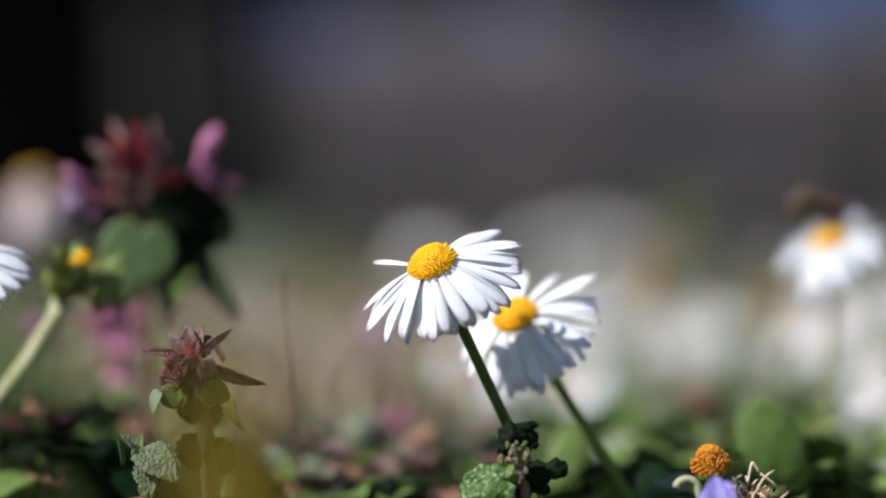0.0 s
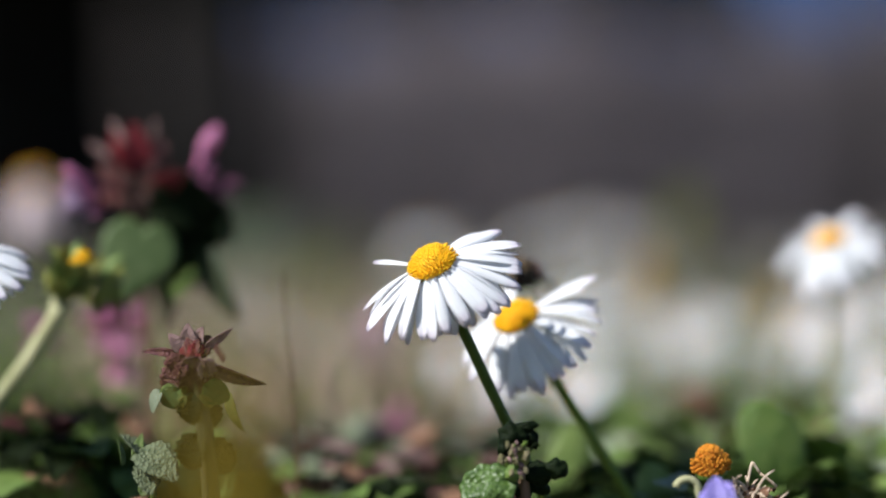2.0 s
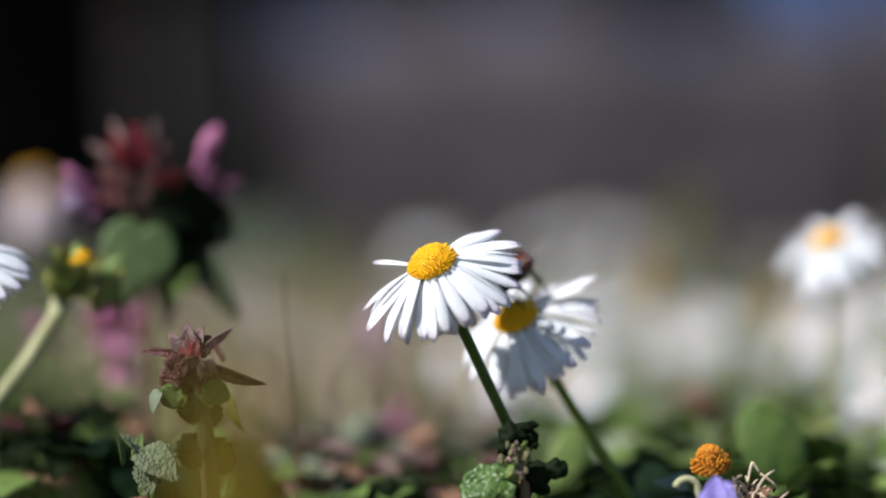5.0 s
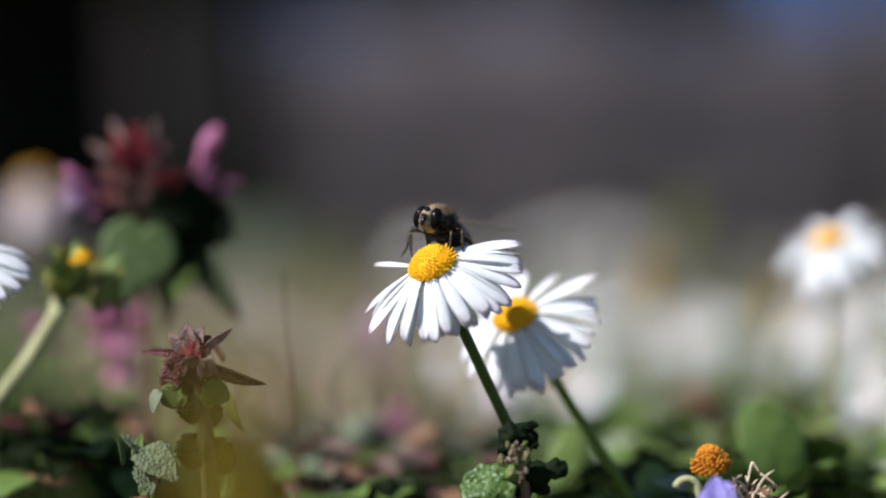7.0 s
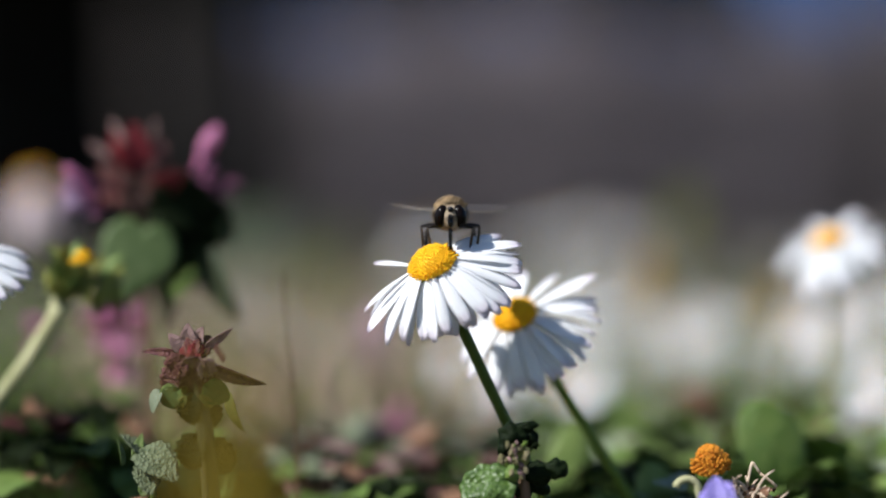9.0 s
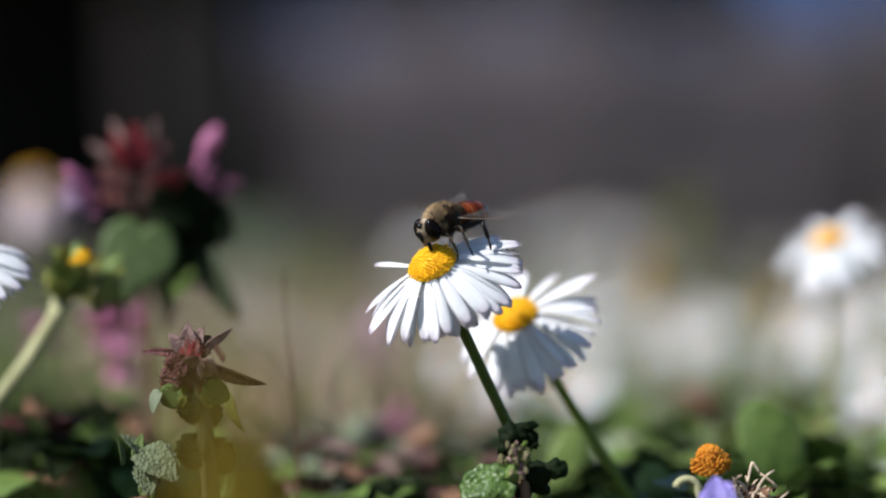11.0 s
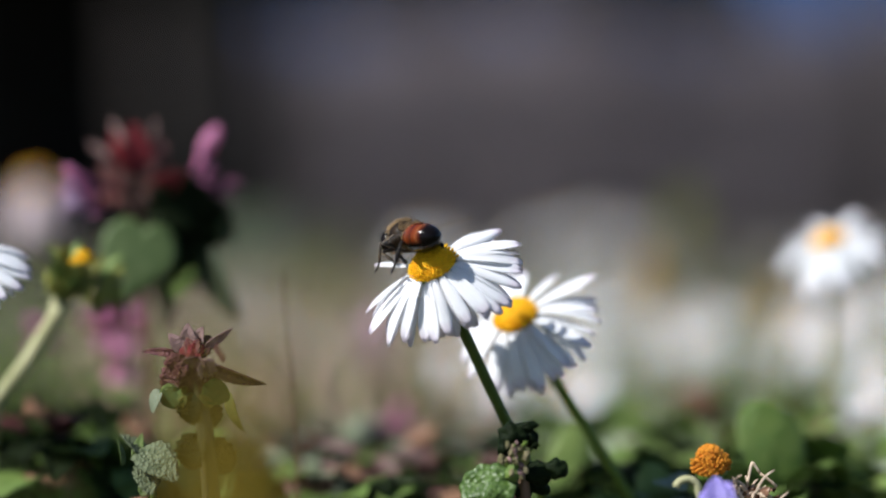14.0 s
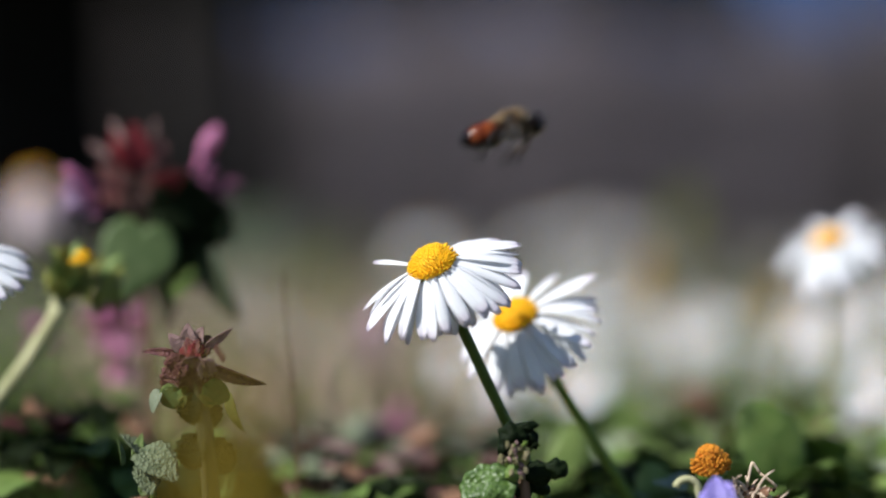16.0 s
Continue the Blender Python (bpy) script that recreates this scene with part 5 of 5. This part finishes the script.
# far wooded hill, the blue haze of distance painted as its base colour
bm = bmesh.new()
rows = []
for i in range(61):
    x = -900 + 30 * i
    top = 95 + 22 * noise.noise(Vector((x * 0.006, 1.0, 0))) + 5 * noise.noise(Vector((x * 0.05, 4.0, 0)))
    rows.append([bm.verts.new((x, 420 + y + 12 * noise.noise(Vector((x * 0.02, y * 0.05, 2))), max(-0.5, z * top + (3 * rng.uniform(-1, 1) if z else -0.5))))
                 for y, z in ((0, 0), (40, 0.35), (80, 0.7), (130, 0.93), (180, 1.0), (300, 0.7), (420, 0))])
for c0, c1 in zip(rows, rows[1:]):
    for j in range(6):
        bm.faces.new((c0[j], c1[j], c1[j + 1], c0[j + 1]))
tagged(new("backdrop", mesh_of("backdrop", bm, HILL)), "distant wooded hill, coloured dark blue for haze", "hill", "", "structure")

# bare trunks before the thicket
for u, d, rad in ((300, 9.5, 0.23), (392, 10.0, 0.08), (450, 10.5, 0.14), (540, 11.5, 0.06), (1560, 11.0, 0.12)):
    tree = thing("bare_tree", (spot(u, 441, d).x, d, 0), "slender leafless tree with dark grey-brown bark", "tree", "bare trees at the thicket")
    part("trunk", tube(bmesh.new(), [Vector((0.03 * math.sin(i * 1.7), 0.02 * math.cos(i), 0.5 * i - 0.02)) for i in range(11)], [rad * (1.25 - 0.1 * i) for i in range(11)], 12), TRUNK, tree)
    for k in range(9):
        a, z = k * 2.4, 2.0 + 0.3 * k
        w = Vector((math.cos(a), math.sin(a), 0.9)).normalized()
        part("limb", tube(bmesh.new(), curve_pts((0, 0, z), Vector((0, 0, z)) + w * rng.uniform(0.7, 1.3), (0, 0, 0.08), 6), [rad * (0.42 - 0.06 * i) for i in range(7)], 6), TRUNK, tree)

# conifer whose trunk stands before the thicket, deep shade put into its black bark
conifer = thing("conifer", (spot(10, 441, 6.0).x, 6.0, 0), "conifer with shade-black trunk and boughs added to shade it", "tree")
part("trunk", tube(bmesh.new(), [Vector((0.02 * math.sin(i), 0, 0.5 * i - 0.02)) for i in range(13)], [0.44, 0.36, 0.345] + [0.33 - 0.028 * i for i in range(10)], 16), BARK_SHADE, conifer)
# crown added mostly out of view, to keep the sun off the trunk
bm = bmesh.new()
bmn = bmesh.new()
for k in range(96):
    z = 0.98 + 4.7 * (k / 96)
    L = 2.1 * (1 - 0.8 * (k / 96))
    a = k * 2.39996
    w = Vector((math.cos(a), math.sin(a), 0))
    pts = [w * 0.2 + Vector((0, 0, z)), w * L * 0.5 + Vector((0, 0, z + 0.06)), w * L + Vector((0, 0, z - 0.12))]
    tube(bm, pts, [0.03, 0.02, 0.006], 5)
    for q in range(130):
        s = rng.uniform(0.15, 1.0)
        p = w * L * s + Vector((0, 0, z + 0.05 - 0.15 * s))
        sd = Vector((-w.y, w.x, 0)) * rng.uniform(-1, 1) * 0.45 * L * (1.05 - s) + Vector((0, 0, -rng.random() * 0.2))
        tube(bmn, [p + sd * 0.3, p + sd + w * 0.12], [0.08, 0.012], 4, cap=False)
part("boughs", bm, BARK_SHADE, conifer)
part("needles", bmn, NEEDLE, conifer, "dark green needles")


# ---------------------------------------------------------------- the hoverfly
def hairs(bm, centre, radii, count, length, seed, keep, width=0.00006):
    rng = random.Random(seed)
    for _ in range(count):
        while True:
            v = Vector((rng.gauss(0, 1), rng.gauss(0, 1), rng.gauss(0, 1))).normalized()
            if keep(v):
                break
        p = Vector(centre) + Vector((v.x * radii[0], v.y * radii[1], v.z * radii[2])) * 0.97
        way = (v + Vector((rng.gauss(0, 0.3) - 0.25, rng.gauss(0, 0.3), rng.gauss(0, 0.3)))).normalized()
        L = length * rng.uniform(0.6, 1.2)
        s = way.orthogonal().normalized() * width
        t = way.cross(s)
        a, b, c = bm.verts.new(p + s), bm.verts.new(p - s * 0.5 + t * 0.87), bm.verts.new(p - s * 0.5 - t * 0.87)
        e = bm.verts.new(p + way * L)
        bm.faces.new((a, b, e)), bm.faces.new((b, c, e)), bm.faces.new((c, a, e))
    return bm


def hoverfly():
    """A drone fly that looks along +x, its left to +y; the origin is the middle of its thorax."""
    f = thing("hoverfly", Matrix(), "brown furry hoverfly with dark eyes and orange-black abdomen", "insect")
    bm = bmesh.new()
    ellipsoid(bm, (0, 0, 0), (0.0026, 0.0028, 0.0025), 22, 16)
    ellipsoid(bm, (-0.0022, 0, 0.0008), (0.0010, 0.0018, 0.0010), 14, 8)
    th = part("thorax", bm, THORAX, f, "brown thorax")
    fur = hairs(bmesh.new(), (0, 0, 0), (0.0026, 0.0028, 0.0025), 3400, 0.00085, 1,
                lambda v: v.z > 0.18 + 0.2 * math.sin(v.x * 4) and noise.noise(Vector((v.x, abs(v.y), v.z)) * 2.2) > -0.10 + 0.45 * (abs(v.y) > 0.62) + 0.34 * (-0.2 < v.x < 0.12), 0.000034)
    hairs(fur, (-0.0022, 0, 0.0008), (0.0010, 0.0018, 0.0010), 700, 0.0007, 2, lambda v: v.z > 0)
    part("fur", fur, FUR, th, "golden-brown fur")
    part("collar", hairs(bmesh.new(), (0, 0, 0), (0.0026, 0.0028, 0.0025), 800, 0.0009, 6, lambda v: v.x > 0.55 or (v.x < -0.75 and v.z > -0.3), 0.00004), FUR_PALE, th, "pale beige ring of fur")
    bm = bmesh.new()
    rings = []
    prof = ((-0.0014, 0.5), (-0.0021, 0.86), (-0.0031, 1.0), (-0.0043, 1.04), (-0.0055, 0.99), (-0.0066, 0.86), (-0.0075, 0.64), (-0.0081, 0.36), (-0.0084, 0.08))
    for i, (x, q) in enumerate(prof):
        rings.append([bm.verts.new((x, 0.0026 * q * math.cos(k * math.tau / 24), -0.0003 + 0.03 * (x + 0.0015) + 0.0022 * q * math.sin(k * math.tau / 24)))
                      for k in range(24)])
    for r0, r1 in zip(rings, rings[1:]):
        for k in range(24):
            bm.faces.new((r0[k], r1[k], r1[(k + 1) % 24], r0[(k + 1) % 24]))
    bm.faces.new(rings[0])
    bm.faces.new(rings[-1][::-1])
    abd = part("abdomen", bm, ABDOMEN, f, "orange and black glossy abdomen", Matrix.Translation((-0.0004, 0, 0)))
    part("fur", hairs(bmesh.new(), (-0.0045, 0, -0.0004), (0.0038, 0.0026, 0.0022), 1500, 0.00055, 3, lambda v: v.x > 0.35, 0.00004), FUR, abd, "short pale hairs")
    bm = bmesh.new()
    ellipsoid(bm, (0.0030, 0, -0.0010), (0.0012, 0.0021, 0.0020), 18, 14)
    ellipsoid(bm, (0.0037, 0, -0.0010), (0.00105, 0.00115, 0.0016), 18, 14)
    ellipsoid(bm, (0.0046, 0, -0.0017), (0.00045, 0.0006, 0.0007), 12, 8)
    hd = part("head", bm, FACE, f, "pale hairy face")
    for s in (-1, 1):
        bm = bmesh.new()
        ellipsoid(bm, (0.0032, s * 0.00135, -0.0007), (0.00125, 0.00110, 0.00180), 20, 16, Matrix.Rotation(s * 0.16, 3, "X") @ Matrix.Rotation(s * 0.25, 3, "Z"))
        part("eye", bm, EYE, hd, "large dark brown compound eye")
        bm = tube(bmesh.new(), [(0.0045, s * 0.00015, -0.0004), (0.0050, s * 0.00022, -0.0006), (0.0052, s * 0.0003, -0.0011)], [0.00014, 0.0002, 0.00010], 6)
        part("antenna", bm, CHITIN, hd, "short black antenna")
    bm = bmesh.new()
    ellipsoid(bm, (0.00455, 0, -0.0007), (0.00036, 0.00036, 0.00042), 12, 10)
    ellipsoid(bm, (0.00470, 0, -0.0016), (0.00044, 0.00052, 0.00075), 12, 10)
    ellipsoid(bm, (0.0042, 0, 0.0004), (0.00050, 0.00050, 0.00048), 12, 8)
    part("face_stripe", bm, CHITIN, hd, "glossy black stripe down the face")
    part("fur", hairs(bmesh.new(), (0.0037, 0, -0.0010), (0.00105, 0.00115, 0.0016), 420, 0.00028, 4, lambda v: v.x > 0.1 and abs(v.y) > 0.25, 0.00004), FUR_PALE, hd, "pale face hairs")
    bm = tube(bmesh.new(), [(0.0038, 0, -0.0020), (0.0040, 0, -0.0034), (0.0041, 0, -0.0050), (0.0042, 0, -0.0058)], [0.00042, 0.00032, 0.00026, 0.00040], 8)
    prob = part("proboscis", bm, CHITIN, hd, "black proboscis")
    legs = []
    for s in (-1, 1):
        for hip, knee, ankle, toe, r in (((0.0014, 0.0008, -0.0018), (0.0023, 0.0035, -0.0021), (0.0021, 0.0031, -0.0048), (0.0025, 0.0024, -0.0063), 0.00028),
                                         ((0.0000, 0.0012, -0.0019), (0.0004, 0.0045, -0.0018), (0.0001, 0.0042, -0.0048), (0.0002, 0.0046, -0.0066), 0.00029),
                                         ((-0.0013, 0.0011, -0.0018), (-0.0046, 0.0036, -0.0019), (-0.0044, 0.0038, -0.0047), (-0.0039, 0.0040, -0.0066), 0.00043)):
            side = lambda p: Vector((p[0], s * p[1], p[2]))
            bm = tube(bmesh.new(), curve_pts(side(hip), side(knee), (0, 0, 0.0002), 4), [r * 0.8, r * 1.2, r * 1.25, r, r * 0.7], 8)
            leg = part("leg", bm, LEG_MAT, f, "dark slender leg")
            bm = tube(bmesh.new(), curve_pts(side(knee), side(ankle), (0, 0, 0), 3), [r * 0.6, r * 0.7, r * 0.85, r * 0.7], 7)
            part("shin", bm, LEG_PALE if hip[0] > -0.001 else LEG_MAT, leg)
            bm = tube(bmesh.new(), curve_pts(side(ankle), side(toe), (0, 0, -0.0002), 4), [r * 0.55, r * 0.5, r * 0.45, r * 0.45, r * 0.3], 6)
            part("foot", bm, LEG_MAT, leg)
            legs.append((s, hip, leg))
    wings = []
    for s in (-1, 1):
        rows = []
        for i in range(13):
            q = i / 12
            lead = 0.00015 + 0.0010 * math.sin(q * math.pi * 0.9) ** 0.8
            trail = 0.0003 + 0.0026 * math.sin(min(1, q * 1.08) * math.pi * 0.93) ** 0.8 * (0.55 + 0.6 * q)
            y = 0.0100 * q
            rows.append([Vector((lead - (lead + trail) * j / 4, s * y, 0.0001 * math.sin(j * 2.2))) for j in range(5)][::s])
        wings.append((s, part("wing", sheet(rows, 0.00002, 0), WING, f, "clear veined wing")))
        vm = tube(bmesh.new(), [(0.00015 + 0.0010 * math.sin(q * math.pi * 0.9) ** 0.8, s * 0.0100 * q, 0.00002) for q in [i / 10 for i in range(10)]],
                  [0.00008 - 0.000005 * i for i in range(10)], 5)
        part("vein", vm, VEIN, wings[-1][1], "brown leading vein")
    return f, wings, legs, prob, hd


fly, fly_wings, fly_legs, fly_proboscis, fly_head = hoverfly()


# ---------------------------------------------------------------- what moves
def fly_pose(u, v, d, a, pitch, roll=0.0):
    """a: heading, 0 towards the lens, -90 to the left, -180 away; pitch: nose up; roll: leaning to its left."""
    yaw = radians(a - 90)
    m = Matrix.Rotation(yaw, 4, "Z") @ Matrix.Rotation(radians(-pitch), 4, "Y") @ Matrix.Rotation(radians(-roll), 4, "X")
    return Matrix.Translation(spot(u, v, d)) @ m


def motions():
    path = ((0.0, 1432, 366, 0.395, -60, 5), (0.2, 1430, 366, 0.395, -60, 5), (0.3, 1486, 352, 0.392, -50, 5), (0.4, 1455, 340, 0.390, -75, 10),
            (0.5, 1343, 352, 0.388, -90, 10), (0.6, 1203, 285, 0.383, -85, 10), (0.7, 1018, 277, 0.375, -55, 8), (0.8, 908, 268, 0.366, -20, 12),
            (0.9, 904, 270, 0.354, 0, 20), (1.0, 920, 310, 0.352, 8, 25), (1.1, 914, 380, 0.350, 0, 20), (1.2, 942, 425, 0.349, -15, 15),
            (1.3, 932, 480, 0.349, -20, 5), (1.5, 930, 486, 0.349, -22, 0), (2.0, 918, 486, 0.349, -22, -5), (2.5, 910, 484, 0.349, -22, -8),
            (3.0, 914, 482, 0.349, -22, -8), (3.5, 924, 484, 0.348, -22, -10), (4.0, 930, 480, 0.345, -24, -20), (4.1, 912, 486, 0.341, -32, -26), (4.2, 886, 492, 0.3360, -38, -28),
            (4.8, 880, 496, 0.3350, -42, -28), (5.5, 884, 490, 0.3355, -40, -22), (5.9, 880, 455, 0.335, -20, 5), (6.05, 862, 380, 0.333, -5, 15),
            (6.2, 800, 322, 0.328, 0, 24), (6.3, 775, 328, 0.325, 0, 30), (6.4, 790, 368, 0.3245, 0, 26), (6.5, 792, 390, 0.3245, -4, 28), (6.7, 786, 394, 0.324, -12, 24),
            (7.0, 777, 396, 0.3240, -27, 20), (7.5, 777, 392, 0.3240, -26, 14), (7.8, 786, 385, 0.3238, -14, 12), (8.0, 789, 383, 0.3230, -8, 11),
            (8.5, 793, 381, 0.3232, -6, 8), (9.0, 797, 380, 0.3232, 0, 1), (9.2, 797, 380, 0.3232, 0, 1),
            (9.8, 796, 382, 0.3224, -14, -2), (10.6, 788, 388, 0.3212, -38, -12),
            (11.3, 780, 393, 0.3197, -58, -16), (11.5, 774, 395, 0.3194, -62, -18), (12.0, 747, 398, 0.3178, -76, -25), (12.5, 736, 410, 0.3160, -80, -25),
            (13.0, 725, 408, 0.3165, -82, -24), (13.5, 718, 413, 0.3170, -86, -24), (13.75, 713, 423, 0.3195, -114, -15), (14.0, 719, 419, 0.3215, -149, -3),
            (14.25, 724, 398, 0.3208, -162, 8), (14.5, 735, 402, 0.3195, -176, 18), (14.7, 730, 396, 0.3200, -186, 22), (15.0, 740, 396, 0.3205, -196, 18), (15.2, 746, 396, 0.3205, -198, 20),
            (15.3, 748, 394, 0.3185, -199, 16), (15.4, 752, 390, 0.3205, -200, 12), (15.5, 750, 388, 0.3210, -201, 12), (15.6, 776, 366, 0.325, -207, 16),
            (15.7, 800, 342, 0.326, -218, 10), (15.8, 795, 319, 0.331, -224, 12), (15.9, 832, 283, 0.333, -240, 14), (16.0, 906, 224, 0.337, -262, 14))
    fly.scale = (1.0, 1.0, 1.0)
    walk(fly, [(t, fly_pose(u, v, d, a, p)) for t, u, v, d, a, p in path])

    # wings: folded back while it sits, beating while it flies
    def wing(side, sweep, lift, pitch):
        return Matrix.Translation((-0.0004, side * 0.0019, 0.0005)) @ Matrix.Rotation(radians(side * sweep), 4, "Z") @ \
            Matrix.Rotation(radians(side * lift), 4, "X") @ Matrix.Rotation(radians(pitch), 4, "Y")

    flights = ((0.4, 1.3), (5.9, 6.45), (15.55, 16.0))
    # seconds; sweep, lift and twist of the left wing; sweep and lift of the right one
    rest = ((0.0, 40, 5, 0, 40, 5), (1.4, 40, 10, 0, 40, 10), (4.0, 40, 15, 0, 40, 15), (6.6, 28, -14, 0, 28, -16), (7.0, 30, 3, 0, 32, -10), (7.6, 30, 2, 0, 32, -10), (8.0, 34, -2, 0, 34, -8), (9.0, 38, 5, 20, 38, 8),
            (9.2, 38, 5, 20, 38, 8), (10.6, 50, -6, 15, 55, 8), (11.3, 74, -12, 26, 70, 9), (12.0, 86, -14, 24, 72, 13), (13.5, 84, -10, 24, 72, 15), (14.0, 50, -12, 20, 62, 12), (14.5, 60, -2, 0, 72, 0), (15.0, 54, -6, 0, 80, 4),
            (15.5, 40, -12, 0, 44, -8))
    for side, ob in fly_wings:
        rows = [(t, wing(side, sl, ll, tw) if side > 0 else wing(side, sr, lr, 0)) for t, sl, ll, tw, sr, lr in rest if not any(a <= t <= b for a, b in flights)]
        for a, b in flights:
            k0, k1 = round(a * 30), round(b * 30)
            for k in range(k0, k1 + 1):
                rows.append((k / 30, wing(side, 14, 34 if k % 2 else -16, 12 if k % 2 else -12)))
        rows.sort(key=lambda r: r[0])
        walk(ob, rows)

    # legs: stretched while it stands high, spread while it crouches, trailing in flight
    stance = ((0.0, 30, 0), (0.3, 30, 0), (0.5, -6, -25), (1.2, -6, -15), (1.4, 30, 0), (5.8, 30, 0), (6.0, -6, -25), (6.3, -6, -10), (6.5, 14, 0), (7.5, 12, 0), (8.0, 4, 0), (9.2, 0, 0),
              (10.4, 10, 0), (11.3, 18, 0), (12.0, 22, 0), (13.5, 20, 0), (14.0, 14, 0), (14.5, 8, 0), (15.2, 4, 0), (15.5, 4, 0), (15.65, -6, -12), (16.0, -10, -40))
    for side, hip, ob in fly_legs:
        at = Matrix.Translation((hip[0], side * hip[1], hip[2]))
        walk(ob, [(t, at @ Matrix.Rotation(radians(side * out * (0.4 if hip[0] > 0.001 else 1)), 4, "X") @
                      Matrix.Rotation(radians(-back + ((out + (48 if 13.6 < t < 15.4 else 0)) if hip[0] > 0.001 and out > 0 else 0)), 4, "Y") @ at.inverted()) for t, out, back in stance])
    at = Matrix.Translation((0.0038, 0, -0.0020))
    walk(fly_proboscis, [(t, at @ Matrix.Rotation(radians(a), 4, "Y") @ at.inverted()) for t, a in
                         ((0.0, 60), (6.3, 60), (6.6, 50), (7.6, 50), (8.0, 0), (9.2, 0), (11.5, 0), (12.2, 45), (15.0, 55), (16.0, 70))])

    neck = Matrix.Translation((0.0022, 0, -0.0006))
    walk(fly_head, [(t, Matrix.Translation((0.0003, 0, 0.0004)) @ neck @ Matrix.Rotation(radians(a), 4, "Y") @ Matrix.Rotation(radians(b), 4, "X") @ neck.inverted()) for t, a, b in
                    ((0.0, 0, 0), (6.3, 0, 0), (6.6, 4, 0), (7.0, 6, -8), (7.6, 6, -6), (8.0, 4, 0), (9.2, 6, 0), (11.3, 15, 0), (11.5, 16, 0), (12.0, 28, 0), (13.5, 24, 0), (14.2, 10, 0), (15.5, 8, 0), (15.8, 0, 0), (16.0, 0, 0))])

    # the heads give a little under the fly
    def nod(home, turn_x, turn_y, sink):
        return home @ Matrix.Translation((0, 0, -sink)) @ Matrix.Rotation(radians(turn_x), 4, "X") @ Matrix.Rotation(radians(turn_y), 4, "Y")

    home = main_head.matrix_basis.copy()
    walk(main_head, [(0.0, home), (6.3, home), (6.5, nod(home, 0.5, -1.5, 0.0002)), (8.0, nod(home, 0.3, -1.0, 0.0002)), (9.2, nod(home, 0.3, -0.5, 0.0001)), (11.3, nod(home, 1.0, -1.5, 0.0003)),
                     (15.4, nod(home, 0.8, -1.5, 0.0003)), (15.6, nod(home, 0, -0.5, 0.0001)), (15.8, home), (16.0, home)])
    home = second_head.matrix_basis.copy()
    walk(second_head, [(0.0, home), (1.2, home), (1.4, nod(home, -2.0, -1.0, 0.0003)), (4.2, nod(home, -2.5, -1.5, 0.0004)), (5.9, nod(home, -2, -1.5, 0.0003)), (6.1, home), (16.0, home)])


    # single petals pressed down and springing back
    def swing(petals, az, count, table):
        for _, p, m in sorted(petals, key=lambda e: abs(e[0] - az))[:count]:
            walk(p, [(t, m @ Matrix.Rotation(radians(a), 4, "Y")) for t, a in table])

    swing(main_petals, 44, 6, ((0.0, 0), (6.3, 0), (6.5, 20), (7.0, 20), (7.6, 17), (8.0, 14), (8.5, 7), (9.0, 5), (9.2, 5), (11.3, 8), (12.2, 2), (12.5, -16), (12.8, 0), (13.5, 0), (15.4, 2), (15.6, 8), (16.0, 10)))
    swing(second_petals, 75, 2, ((0.0, 0), (1.2, 0), (1.4, 35), (2.2, 35), (2.5, 18), (3.2, 35), (4.0, 15), (4.2, 6), (5.9, 6), (6.1, 0), (16.0, 0)))


motions()
